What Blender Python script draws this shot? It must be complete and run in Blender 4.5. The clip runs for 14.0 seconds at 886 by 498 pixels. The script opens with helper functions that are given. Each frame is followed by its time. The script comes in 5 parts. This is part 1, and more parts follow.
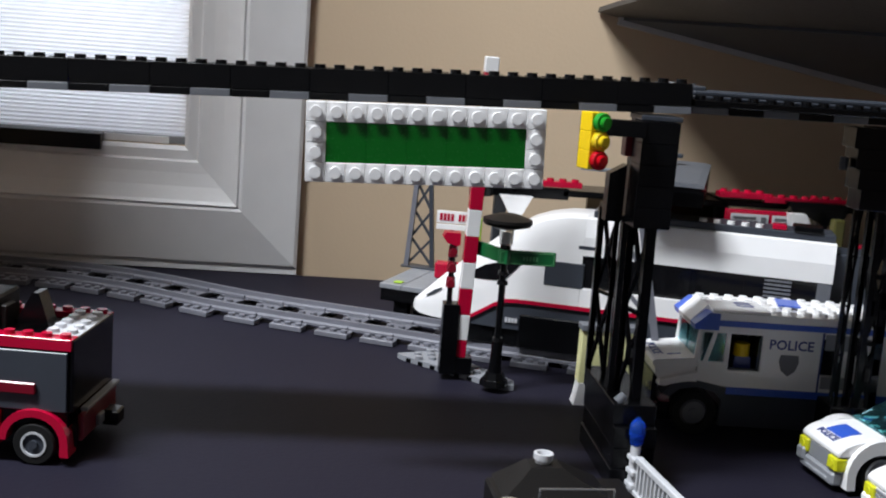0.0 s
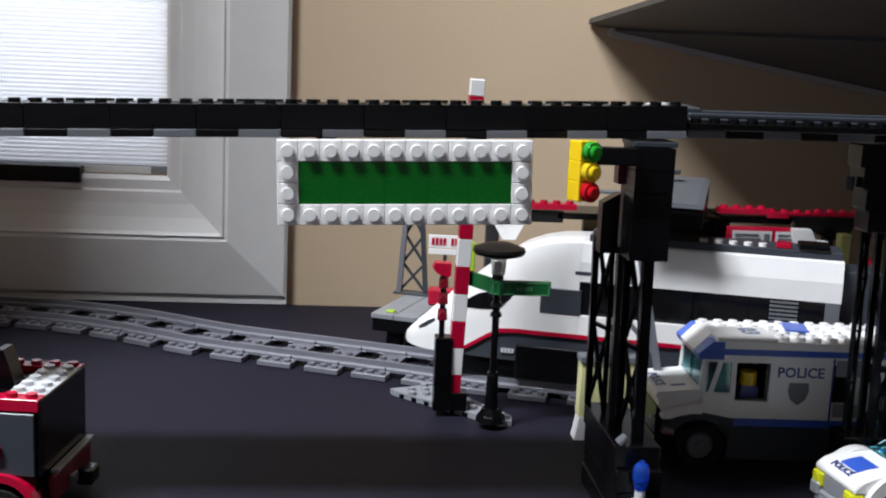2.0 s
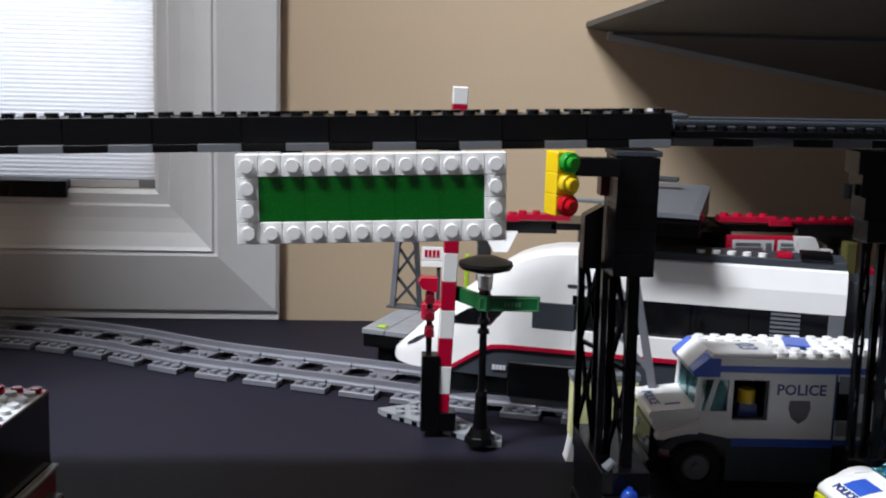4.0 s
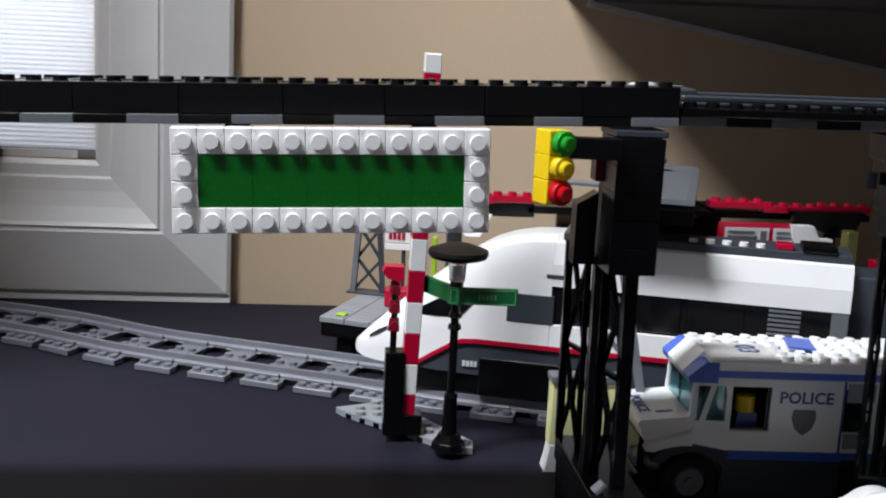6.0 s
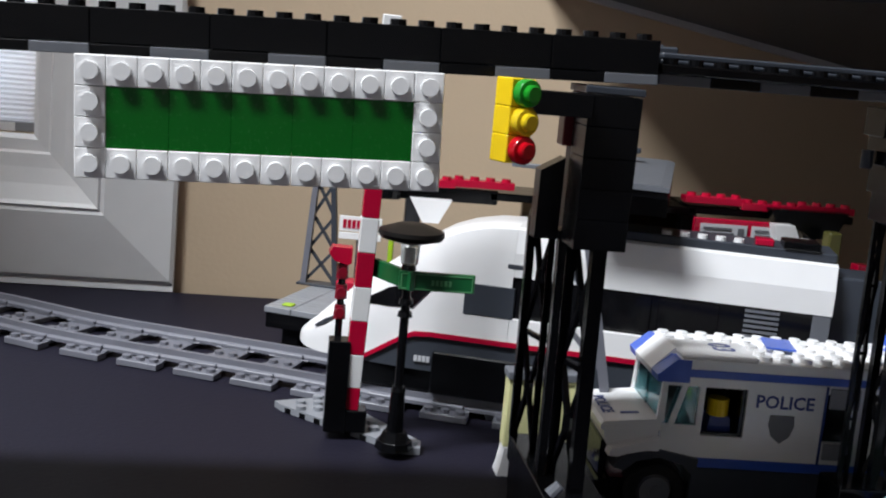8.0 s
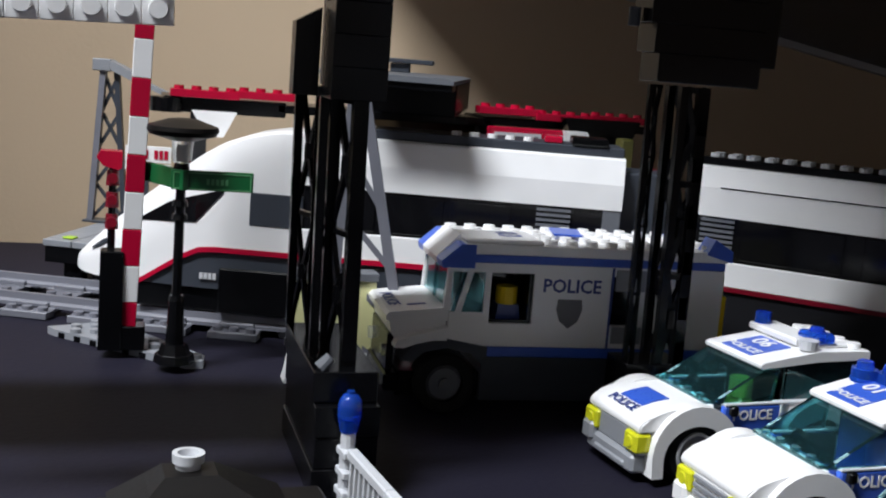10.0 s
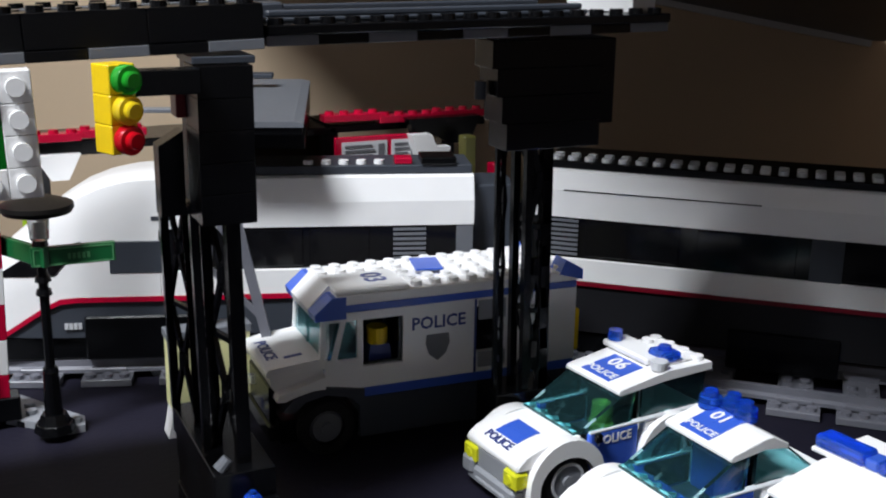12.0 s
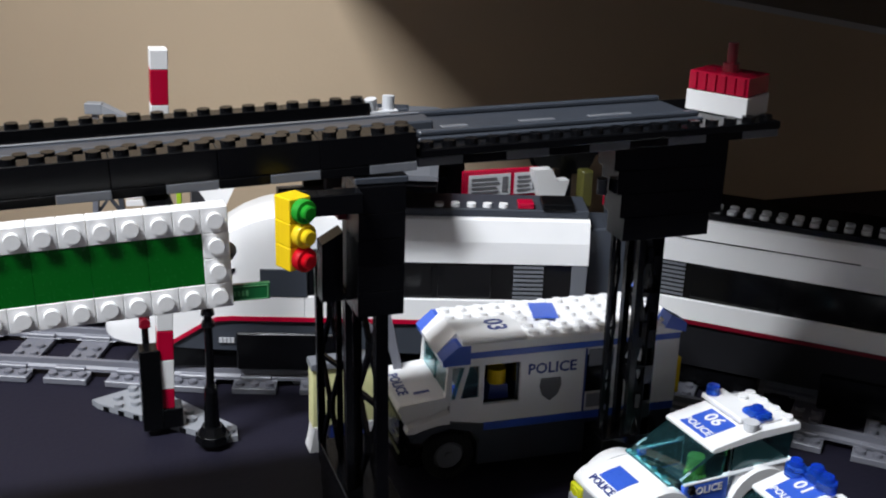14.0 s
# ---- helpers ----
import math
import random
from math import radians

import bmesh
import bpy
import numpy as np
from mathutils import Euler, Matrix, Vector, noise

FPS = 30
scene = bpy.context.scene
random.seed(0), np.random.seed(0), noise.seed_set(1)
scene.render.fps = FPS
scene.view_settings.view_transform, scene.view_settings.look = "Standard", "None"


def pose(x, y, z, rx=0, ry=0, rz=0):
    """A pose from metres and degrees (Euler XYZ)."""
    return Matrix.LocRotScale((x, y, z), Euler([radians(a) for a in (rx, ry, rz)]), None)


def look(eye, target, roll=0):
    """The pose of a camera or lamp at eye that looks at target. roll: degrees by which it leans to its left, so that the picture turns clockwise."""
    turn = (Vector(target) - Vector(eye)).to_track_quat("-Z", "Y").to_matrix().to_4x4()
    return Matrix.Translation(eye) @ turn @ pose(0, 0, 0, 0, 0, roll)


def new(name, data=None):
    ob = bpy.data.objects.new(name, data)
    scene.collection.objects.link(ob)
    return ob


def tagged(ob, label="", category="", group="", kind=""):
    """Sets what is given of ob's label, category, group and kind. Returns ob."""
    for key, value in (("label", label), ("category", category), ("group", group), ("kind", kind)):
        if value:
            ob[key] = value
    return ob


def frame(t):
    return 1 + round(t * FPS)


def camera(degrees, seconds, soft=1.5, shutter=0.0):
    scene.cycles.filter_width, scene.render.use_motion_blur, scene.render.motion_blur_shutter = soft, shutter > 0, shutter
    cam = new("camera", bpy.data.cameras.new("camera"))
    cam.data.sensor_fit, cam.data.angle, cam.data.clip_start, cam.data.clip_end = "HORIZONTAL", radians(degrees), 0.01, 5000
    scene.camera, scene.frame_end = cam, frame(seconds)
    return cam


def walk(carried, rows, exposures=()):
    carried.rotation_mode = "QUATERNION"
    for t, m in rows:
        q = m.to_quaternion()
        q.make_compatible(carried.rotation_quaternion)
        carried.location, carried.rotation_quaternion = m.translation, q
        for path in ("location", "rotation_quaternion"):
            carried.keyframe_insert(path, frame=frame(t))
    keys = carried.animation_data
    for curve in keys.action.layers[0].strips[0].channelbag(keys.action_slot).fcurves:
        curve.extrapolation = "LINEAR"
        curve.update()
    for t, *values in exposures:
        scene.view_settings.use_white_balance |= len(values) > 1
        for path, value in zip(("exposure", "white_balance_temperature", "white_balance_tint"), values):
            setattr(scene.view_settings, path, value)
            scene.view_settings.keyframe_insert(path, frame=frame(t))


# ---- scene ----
cam = camera(43.00, 14.0, soft=2.0)
PATH = [
    (0, (-0.0189, -0.0659, 0.1870), (0.0787, 0.9135, 0.0103), 4.46),
    (0.5, (-0.0226, -0.0554, 0.1955), (0.0825, 0.9233, 0.0194), 4.58),
    (1, (-0.0176, -0.0537, 0.1993), (0.0912, 0.9254, 0.0276), 4.78),
    (1.5, (-0.0166, -0.0471, 0.1987), (0.0862, 0.9336, 0.0323), 4.21),
    (2, (-0.0095, -0.0377, 0.1966), (0.0850, 0.9428, 0.0243), 2.54),
    (2.5, (-0.0021, -0.0325, 0.1974), (0.0786, 0.9486, 0.0214), 1.64),
    (5, (0.0135, 0.0098, 0.1978), (0.0890, 0.9935, 0.0343), 1.74),
    (5.5, (0.0141, 0.0283, 0.1898), (0.1140, 1.0079, 0.0154), 2.50),
    (6, (0.0111, 0.0426, 0.1945), (0.1241, 1.0175, 0.0027), 2.89),
    (6.5, (0.0090, 0.0567, 0.1838), (0.1170, 1.0349, 0.0062), 3.50),
    (7, (0.0076, 0.0666, 0.1867), (0.1146, 1.0448, 0.0087), 3.60),
    (9.5, (0.0546, 0.0885, 0.1338), (0.2773, 1.0504, -0.0247), 7.23),
    (10, (0.0526, 0.0871, 0.1296), (0.3296, 1.0340, -0.0334), 4.58),
    (10.5, (0.0584, 0.0837, 0.1279), (0.4005, 1.0040, -0.0622), 2.55),
    (11, (0.0587, 0.0861, 0.1345), (0.4393, 0.9848, -0.0833), 0.48),
    (11.5, (0.0503, 0.0872, 0.1574), (0.4587, 0.9658, -0.0898), 0.85),
    (12, (0.0373, 0.0884, 0.1973), (0.4486, 0.9605, -0.0680), 0.86),
    (12.5, (0.0254, 0.0850, 0.2209), (0.4119, 0.9652, -0.0544), 0.94),
    (13, (0.0199, 0.0791, 0.2352), (0.3828, 0.9660, -0.0506), 1.88),
    (13.5, (0.0227, 0.0746, 0.2578), (0.3679, 0.9574, -0.0608), 2.99),
    (14, (0.0169, 0.0639, 0.2661), (0.3354, 0.9502, -0.0699), 1.85),
]
walk(cam, [(t, look(eye, target, roll)) for t, eye, target, roll in PATH])

# ---- light ----
world = bpy.data.worlds.new("daylight")
scene.world = world
world.use_nodes = True
sky = world.node_tree.nodes.new("ShaderNodeTexSky")
sky.sky_type, sky.sun_disc, sky.sun_elevation, sky.sun_rotation = "NISHITA", False, radians(35), radians(200)
world.node_tree.links.new(sky.outputs[0], world.node_tree.nodes["Background"].inputs[0])
world.node_tree.nodes["Background"].inputs[1].default_value = 0.1


def area(name, energy, size, m, color=(1, 1, 1), size_y=None):
    data = bpy.data.lights.new(name, "AREA")
    data.energy, data.size, data.color = energy, size, color
    if size_y:
        data.shape, data.size_y = "RECTANGLE", size_y
    ob = new(name, data)
    ob.matrix_world = m
    return ob


area("ceiling_light_glow", 68, 0.78, look((-0.80, 0.0, 1.62), (-0.80, 0.45, 0.05)), (0.925, 0.97, 1.035), 0.15)
area("window_daylight", 1.05, 0.16, look((-0.219, 0.925, 0.50), (-0.219, 0.5, 0.50)), (0.88, 0.94, 1.0), 0.8)
scene.view_settings.exposure = 0.0

# ---- materials ----
S, PL, BR = 0.008, 0.0032, 0.0096  # stud pitch, plate height, brick height


def nodes_of(name):
    m = bpy.data.materials.new(name)
    m.use_nodes = True
    return m, m.node_tree.nodes, m.node_tree.links, m.node_tree.nodes["Principled BSDF"]


def plastic(name, color, rough=0.28, clear=0.0, vary=0.10, grain=900.0, metal=0.0, relief=0.05, shine=0.5):
    """Moulded plastic: a slightly uneven gloss, faint dust and scratches."""
    m, n, l, bsdf = nodes_of(name)
    co = n.new("ShaderNodeTexCoord")
    fine, broad = n.new("ShaderNodeTexNoise"), n.new("ShaderNodeTexNoise")
    fine.inputs["Scale"].default_value, broad.inputs["Scale"].default_value = grain, 45.0
    fine.inputs["Detail"].default_value = broad.inputs["Detail"].default_value = 4.0
    info = n.new("ShaderNodeObjectInfo")
    ramp = n.new("ShaderNodeMapRange")
    ramp.inputs["To Min"].default_value, ramp.inputs["To Max"].default_value = 1 - vary, 1 + vary
    add = n.new("ShaderNodeMath")
    add.operation = "MULTIPLY_ADD"
    add.inputs[1].default_value = 0.35
    l.new(info.outputs["Random"], add.inputs[0])
    l.new(broad.outputs["Fac"], add.inputs[2])
    l.new(add.outputs[0], ramp.inputs["Value"])
    ramp.inputs["From Min"].default_value, ramp.inputs["From Max"].default_value = 0.3, 1.05
    tint = n.new("ShaderNodeMix")
    tint.data_type, tint.blend_type = "RGBA", "MULTIPLY"
    tint.inputs["Factor"].default_value = 1.0
    tint.inputs["A"].default_value = (*color, 1)
    l.new(ramp.outputs[0], tint.inputs["B"])
    l.new(tint.outputs["Result"], bsdf.inputs["Base Color"])
    rr = n.new("ShaderNodeMapRange")
    rr.inputs["To Min"].default_value, rr.inputs["To Max"].default_value = rough * 0.9, min(1.0, rough * 1.15)
    l.new(fine.outputs["Fac"], rr.inputs["Value"])
    l.new(rr.outputs[0], bsdf.inputs["Roughness"])
    bump = n.new("ShaderNodeBump")
    bump.inputs["Strength"].default_value, bump.inputs["Distance"].default_value = relief, 0.0003
    l.new(fine.outputs["Fac"], bump.inputs["Height"])
    l.new(bump.outputs[0], bsdf.inputs["Normal"])
    for co_to in (fine, broad):
        l.new(co.outputs["Object"], co_to.inputs["Vector"])
    bsdf.inputs["IOR"].default_value = 1.53
    bsdf.inputs["Metallic"].default_value = metal
    bsdf.inputs["Specular IOR Level"].default_value = shine
    bsdf.inputs["Transmission Weight"].default_value = clear
    return m


WHITE = plastic("white_plastic", (0.83, 0.825, 0.82), 0.25, vary=0.04, relief=0.005)
BLACK = plastic("black_plastic", (0.0024, 0.0025, 0.0031), 0.24, vary=0.12, shine=0.24)
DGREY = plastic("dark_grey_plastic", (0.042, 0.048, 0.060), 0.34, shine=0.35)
TRACKGREY = plastic("track_grey_plastic", (0.165, 0.168, 0.195), 0.36, vary=0.14)
MGREY = plastic("grey_plastic", (0.14, 0.148, 0.165), 0.32)
LGREY = plastic("light_grey_plastic", (0.235, 0.245, 0.265), 0.34)
PALE = plastic("pale_grey_plastic", (0.55, 0.56, 0.58), 0.32)
RED = plastic("red_plastic", (0.43, 0.002, 0.030), 0.25)
MAROON = plastic("dark_red_plastic", (0.17, 0.003, 0.014), 0.28)
GREEN = plastic("green_plastic", (0.001, 0.105, 0.008), 0.26, vary=0.04, shine=0.35)
SIGNGREEN = plastic("street_sign_green", (0.008, 0.10, 0.03), 0.3)
SIGNPALE = plastic("street_sign_print", (0.10, 0.30, 0.13), 0.35)
YELLOW = plastic("yellow_plastic", (0.80, 0.55, 0.01), 0.25)
LIME = plastic("lime_plastic", (0.35, 0.55, 0.02), 0.28)
OLIVEGREEN = plastic("dull_green_plastic", (0.09, 0.16, 0.02), 0.3)
BLUE = plastic("blue_plastic", (0.035, 0.10, 0.50), 0.28)
NAVY = plastic("navy_print", (0.02, 0.04, 0.20), 0.35)
CREAM = plastic("cream_plastic", (0.72, 0.70, 0.36), 0.30)
BROWN = plastic("dark_brown_plastic", (0.009, 0.008, 0.0075), 0.42, shine=0.12)
SKIRT = plastic("near_black_plastic", (0.012, 0.012, 0.014), 0.34, shine=0.3)
PRINT = plastic("grey_print", (0.12, 0.12, 0.13), 0.4)
RUBBER = plastic("tyre_rubber", (0.006, 0.006, 0.006), 0.7, relief=0.2, shine=0.25)
CHROME = plastic("silver_metal", (0.62, 0.63, 0.65), 0.22, metal=0.9)
T_BLUE = plastic("clear_blue_plastic", (0.03, 0.17, 0.97), 0.08, clear=0.8, relief=0.0)
T_CYAN = plastic("clear_teal_plastic", (0.18, 0.44, 0.47), 0.03, clear=0.98, relief=0.0, vary=0.03)
T_YELLOW = plastic("clear_yellow_plastic", (0.85, 0.85, 0.03), 0.10, clear=0.35, relief=0.0)
T_RED = plastic("clear_red_plastic", (0.65, 0.005, 0.015), 0.08, clear=0.35, relief=0.0)
T_GREEN = plastic("clear_green_plastic", (0.02, 0.40, 0.03), 0.08, clear=0.35, relief=0.0)
T_AMBER = plastic("clear_amber_plastic", (0.90, 0.65, 0.02), 0.08, clear=0.3, relief=0.0)
T_CLEAR = plastic("clear_plastic", (0.85, 0.87, 0.85), 0.06, clear=0.85, relief=0.0)
PANE = plastic("dark_window_plastic", (0.005, 0.005, 0.006), 0.12, relief=0.0, shine=0.35)
PAINT = plastic("white_trim_paint", (0.795, 0.79, 0.785), 0.42, grain=260, vary=0.04, relief=0.15)
BOARD = plastic("dark_board", (0.055, 0.051, 0.048), 0.55, grain=300, vary=0.2, relief=0.15)


def wall_paint(name, color):
    m, n, l, bsdf = nodes_of(name)
    co, nz, big = n.new("ShaderNodeTexCoord"), n.new("ShaderNodeTexNoise"), n.new("ShaderNodeTexNoise")
    nz.inputs["Scale"].default_value, nz.inputs["Detail"].default_value = 350.0, 6.0
    big.inputs["Scale"].default_value, big.inputs["Detail"].default_value = 5.0, 3.0
    ramp = n.new("ShaderNodeValToRGB")
    ramp.color_ramp.elements[0].color = (*[c * 0.90 for c in color], 1)
    ramp.color_ramp.elements[1].color = (*[c * 1.08 for c in color], 1)
    bump = n.new("ShaderNodeBump")
    bump.inputs["Strength"].default_value, bump.inputs["Distance"].default_value = 0.25, 0.0006
    for a, b in ((co.outputs["Object"], nz.inputs["Vector"]), (co.outputs["Object"], big.inputs["Vector"]), (big.outputs["Fac"], ramp.inputs["Fac"]),
                 (ramp.outputs["Color"], bsdf.inputs["Base Color"]), (nz.outputs["Fac"], bump.inputs["Height"]), (bump.outputs[0], bsdf.inputs["Normal"])):
        l.new(a, b)
    bsdf.inputs["Roughness"].default_value = 0.85
    return m


WALL = wall_paint("tan_wall_paint", (0.62, 0.475, 0.325))
CEILING = wall_paint("ceiling_paint", (0.48, 0.47, 0.45))
CLOTH = wall_paint("dark_table_cover", (0.0112, 0.0102, 0.0190))
CLOTH.node_tree.nodes["Principled BSDF"].inputs["Roughness"].default_value = 0.62
CLOTH.node_tree.nodes["Principled BSDF"].inputs["Specular IOR Level"].default_value = 0.14
# Colours for unseen walls, darkened to lower the room's bounced light.
DIMWALL = wall_paint("dimmed_wall_paint", (0.22, 0.22, 0.23))
DARKWALL = wall_paint("dimmed_brown_wall_paint", (0.115, 0.078, 0.052))
WOODFLOOR = wall_paint("floor_boards", (0.22, 0.15, 0.09))

SHADE, _n, _l, _b = nodes_of("pleated_shade_fabric")
_t, _mix = _n.new("ShaderNodeBsdfTranslucent"), _n.new("ShaderNodeMixShader")
_t.inputs["Color"].default_value = (0.92, 0.92, 0.96, 1)
_b.inputs["Base Color"].default_value, _b.inputs["Roughness"].default_value = (0.85, 0.85, 0.88, 1), 0.9
_mix.inputs[0].default_value = 0.65
_l.new(_b.outputs[0], _mix.inputs[1]), _l.new(_t.outputs[0], _mix.inputs[2])
_l.new(_mix.outputs[0], _n["Material Output"].inputs["Surface"])

# ---- building blocks ----


def thing(name, m, label, category, group="", kind=""):
    ob = new(name)
    ob.empty_display_size = 0.01
    ob.matrix_world = m
    return tagged(ob, label, category, group, kind)


def link_mesh(name, me, parent, label="", m=None):
    ob = new(name, me)
    ob.parent = parent
    if m is not None:
        ob.matrix_basis = m
    if label:
        ob["label"] = label
    return ob


def part(name, bm, material, parent, label="", m=None, smooth=False):
    me = bpy.data.meshes.new(name)
    bmesh.ops.recalc_face_normals(bm, faces=bm.faces)
    if smooth:
        for f in bm.faces:
            f.smooth = True
    bm.to_mesh(me)
    bm.free()
    me.materials.append(material)
    if smooth:
        me.set_sharp_from_angle(angle=radians(38))
    return link_mesh(name, me, parent, label, m)


def bx(bm, x0, x1, y0, y1, z0, z1, b=0.0003):
    made = bmesh.ops.create_cube(bm, size=1, matrix=Matrix.Translation(((x0 + x1) / 2, (y0 + y1) / 2, (z0 + z1) / 2)) @ Matrix.Diagonal((abs(x1 - x0), abs(y1 - y0), abs(z1 - z0), 1)))
    if b:
        edges = list({e for v in made["verts"] for e in v.link_edges})
        bmesh.ops.bevel(bm, geom=edges, offset=b, segments=1, affect="EDGES")
    return bm


def box(*a, **k):
    return bx(bmesh.new(), *a, **k)


def cyl(bm, p, q, r, r2=None, seg=14):
    p, q = Vector(p), Vector(q)
    d = q - p
    m = Matrix.Translation((p + q) / 2) @ d.to_track_quat("Z", "Y").to_matrix().to_4x4()
    bmesh.ops.create_cone(bm, cap_ends=True, segments=seg, radius1=r, radius2=r if r2 is None else r2, depth=d.length, matrix=m)
    return bm


def rod(p, q, r, r2=None, seg=14):
    return cyl(bmesh.new(), p, q, r, r2, seg)


def bar(bm, p, q, w, h=None):
    """A square bar from p to q."""
    p, q = Vector(p), Vector(q)
    d = q - p
    m = Matrix.Translation((p + q) / 2) @ d.to_track_quat("Z", "Y").to_matrix().to_4x4() @ Matrix.Diagonal((w, h or w, d.length, 1))
    bmesh.ops.create_cube(bm, size=1, matrix=m)
    return bm


def stud(bm, x, y, z, r=0.0024, h=0.0018, axis=(0, 0, 1), seg=14):
    p = Vector((x, y, z))
    return cyl(bm, p, p + Vector(axis) * h, r, r * 0.96, seg)


def prism(bm, outline, y0, y1):
    """A flat outline in x and z, made solid from y0 to y1."""
    a = [bm.verts.new((x, y0, z)) for x, z in outline]
    c = [bm.verts.new((x, y1, z)) for x, z in outline]
    bm.faces.new(a)
    bm.faces.new(c[::-1])
    for i in range(len(a)):
        j = (i + 1) % len(a)
        bm.faces.new((a[j], a[i], c[i], c[j]))
    return bm


def plan(bm, outline, z0, z1):
    a = [bm.verts.new((x, y, z0)) for x, y in outline]
    c = [bm.verts.new((x, y, z1)) for x, y in outline]
    bm.faces.new(a[::-1])
    bm.faces.new(c)
    for i in range(len(a)):
        j = (i + 1) % len(a)
        bm.faces.new((a[i], a[j], c[j], c[i]))
    return bm


def loft(bm, rings):
    rows = [[bm.verts.new(p) for p in ring] for ring in rings]
    for a, c in zip(rows, rows[1:]):
        for i in range(len(a)):
            j = (i + 1) % len(a)
            bm.faces.new((a[i], a[j], c[j], c[i]))
    bm.faces.new(rows[0][::-1])
    bm.faces.new(rows[-1])
    return bm


def lego(nx, ny, h, top=True, seg=12):
    """A brick or plate of nx by ny studs, with its corner at the origin."""
    bm = box(0.00005, nx * S - 0.00005, 0.00005, ny * S - 0.00005, 0, h, b=0.0002)
    if top:
        for i in range(nx):
            for j in range(ny):
                stud(bm, (i + 0.5) * S, (j + 0.5) * S, h - 0.0001, seg=seg)
    return bm


SHARED = {}


def piece(name, key, make, material, parent, m):
    """One of many alike pieces, which share one mesh."""
    if key not in SHARED:
        me = bpy.data.meshes.new(name)
        bm = make()
        bmesh.ops.recalc_face_normals(bm, faces=bm.faces)
        bm.to_mesh(me)
        bm.free()
        me.materials.append(material)
        SHARED[key] = me
    return link_mesh(name, SHARED[key], parent, m=m)


def lettering(text, height, material, parent, m, name="lettering", label=""):
    cu = bpy.data.curves.new("letters", "FONT")
    cu.body, cu.size, cu.align_x, cu.align_y, cu.extrude, cu.resolution_u = text, height / 0.7, "CENTER", "CENTER", 0.00006, 2
    cu.offset = 0.03 * height
    tmp = new("letters", cu)
    me = bpy.data.meshes.new_from_object(tmp)
    bpy.data.objects.remove(tmp)
    me.materials.clear()
    me.materials.append(material)
    return link_mesh(name, me, parent, label, m)


def wheel(parent, x, y, z, r, w, side=-1, hub=PALE, name="wheel", ringed=False, open_=0.62):
    """A wheel whose outer face looks along y * side: tyre with tread, and a rim inside it."""
    bm = bmesh.new()
    n = 28
    prof = [(open_ * r, 0.0), (0.93 * r, 0.0), (r, 0.12 * w), (r, 0.88 * w), (0.93 * r, w), (open_ * r, w)]
    rings = []
    for d, o in prof:
        rings.append([(x + d * math.cos(2 * math.pi * i / n), y - side * o, z + d * math.sin(2 * math.pi * i / n)) for i in range(n)])
    rows = [[bm.verts.new(p) for p in ring] for ring in rings]
    for a, c in zip(rows, rows[1:] + rows[:1]):
        for i in range(n):
            j = (i + 1) % n
            bm.faces.new((a[i], a[j], c[j], c[i]))
    tyre = part("tyre", bm, RUBBER, None, "black rubber tyre")
    holder = part(name, rod((x, y - side * 0.25 * w, z), (x, y - side * w, z), (open_ - 0.02) * r, seg=20), DGREY, parent)
    tyre.parent = holder
    rim = bmesh.new()
    cyl(rim, (x, y - side * 0.05 * w, z), (x, y - side * 0.25 * w, z), (open_ - 0.12) * r, open_ * r, 20)
    cyl(rim, (x, y + side * 0.06 * w, z), (x, y - side * 0.2 * w, z), 0.20 * r, seg=12)
    part("rim", rim, hub, holder)
    if ringed:
        n, o = 28, y + side * 0.0003
        ring_rows = [[(x + d * math.cos(2 * math.pi * i / n), q, z + d * math.sin(2 * math.pi * i / n)) for i in range(n)] for d, q in (((open_ - 0.12) * r, y - side * 0.06 * w), ((open_ - 0.12) * r, o), ((open_ - 0.02) * r, o), ((open_ - 0.02) * r, y - side * 0.06 * w))]
        part("hub_ring", loft(bmesh.new(), ring_rows), PALE, holder, "bright hub ring")
    return holder

# ---- the room ----
ROOM = dict(x0=-1.5, x1=0.95, y0=-1.3, y1=0.82, z0=-0.75, z1=1.75)


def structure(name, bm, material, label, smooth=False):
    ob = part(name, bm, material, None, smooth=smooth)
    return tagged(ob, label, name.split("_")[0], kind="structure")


WX0, WX1, WZ0, WZ1 = -0.301, -0.137, 0.096, 0.98  # window opening
wn = bmesh.new()
for x0, x1, z0, z1 in ((ROOM["x0"], WX0, ROOM["z0"], ROOM["z1"]), (WX1, ROOM["x1"], ROOM["z0"], ROOM["z1"]), (WX0, WX1, ROOM["z0"], WZ0), (WX0, WX1, WZ1, ROOM["z1"])):
    bx(wn, x0, x1, 0.82, 0.94, z0, z1, b=0)
structure("wall_north", wn, WALL, "matt tan painted wall with a window opening")
# South, west and east walls and ceiling are unseen; dark colours cut their bounce.
structure("wall_south", box(ROOM["x0"], ROOM["x1"], -1.42, -1.3, ROOM["z0"], ROOM["z1"], b=0), DIMWALL, "unseen matt grey room wall, darkened to cut bounced light")
structure("wall_west", box(-1.62, -1.5, -1.42, 0.94, ROOM["z0"], ROOM["z1"], b=0), DIMWALL, "unseen matt grey side wall, darkened to cut bounced light")
structure("wall_east", box(0.95, 1.07, -1.42, 0.94, ROOM["z0"], ROOM["z1"], b=0), DARKWALL, "unseen matt dark brown side wall, darkened to cut bounced light")
# Added stub wall out of view; it blocks the lamp from the casing's left.
structure("wall_return", box(-0.335, -0.278, 0.550, 0.797, ROOM["z0"], ROOM["z1"], b=0), WALL, "narrow unseen tan wall added to shade the window side")
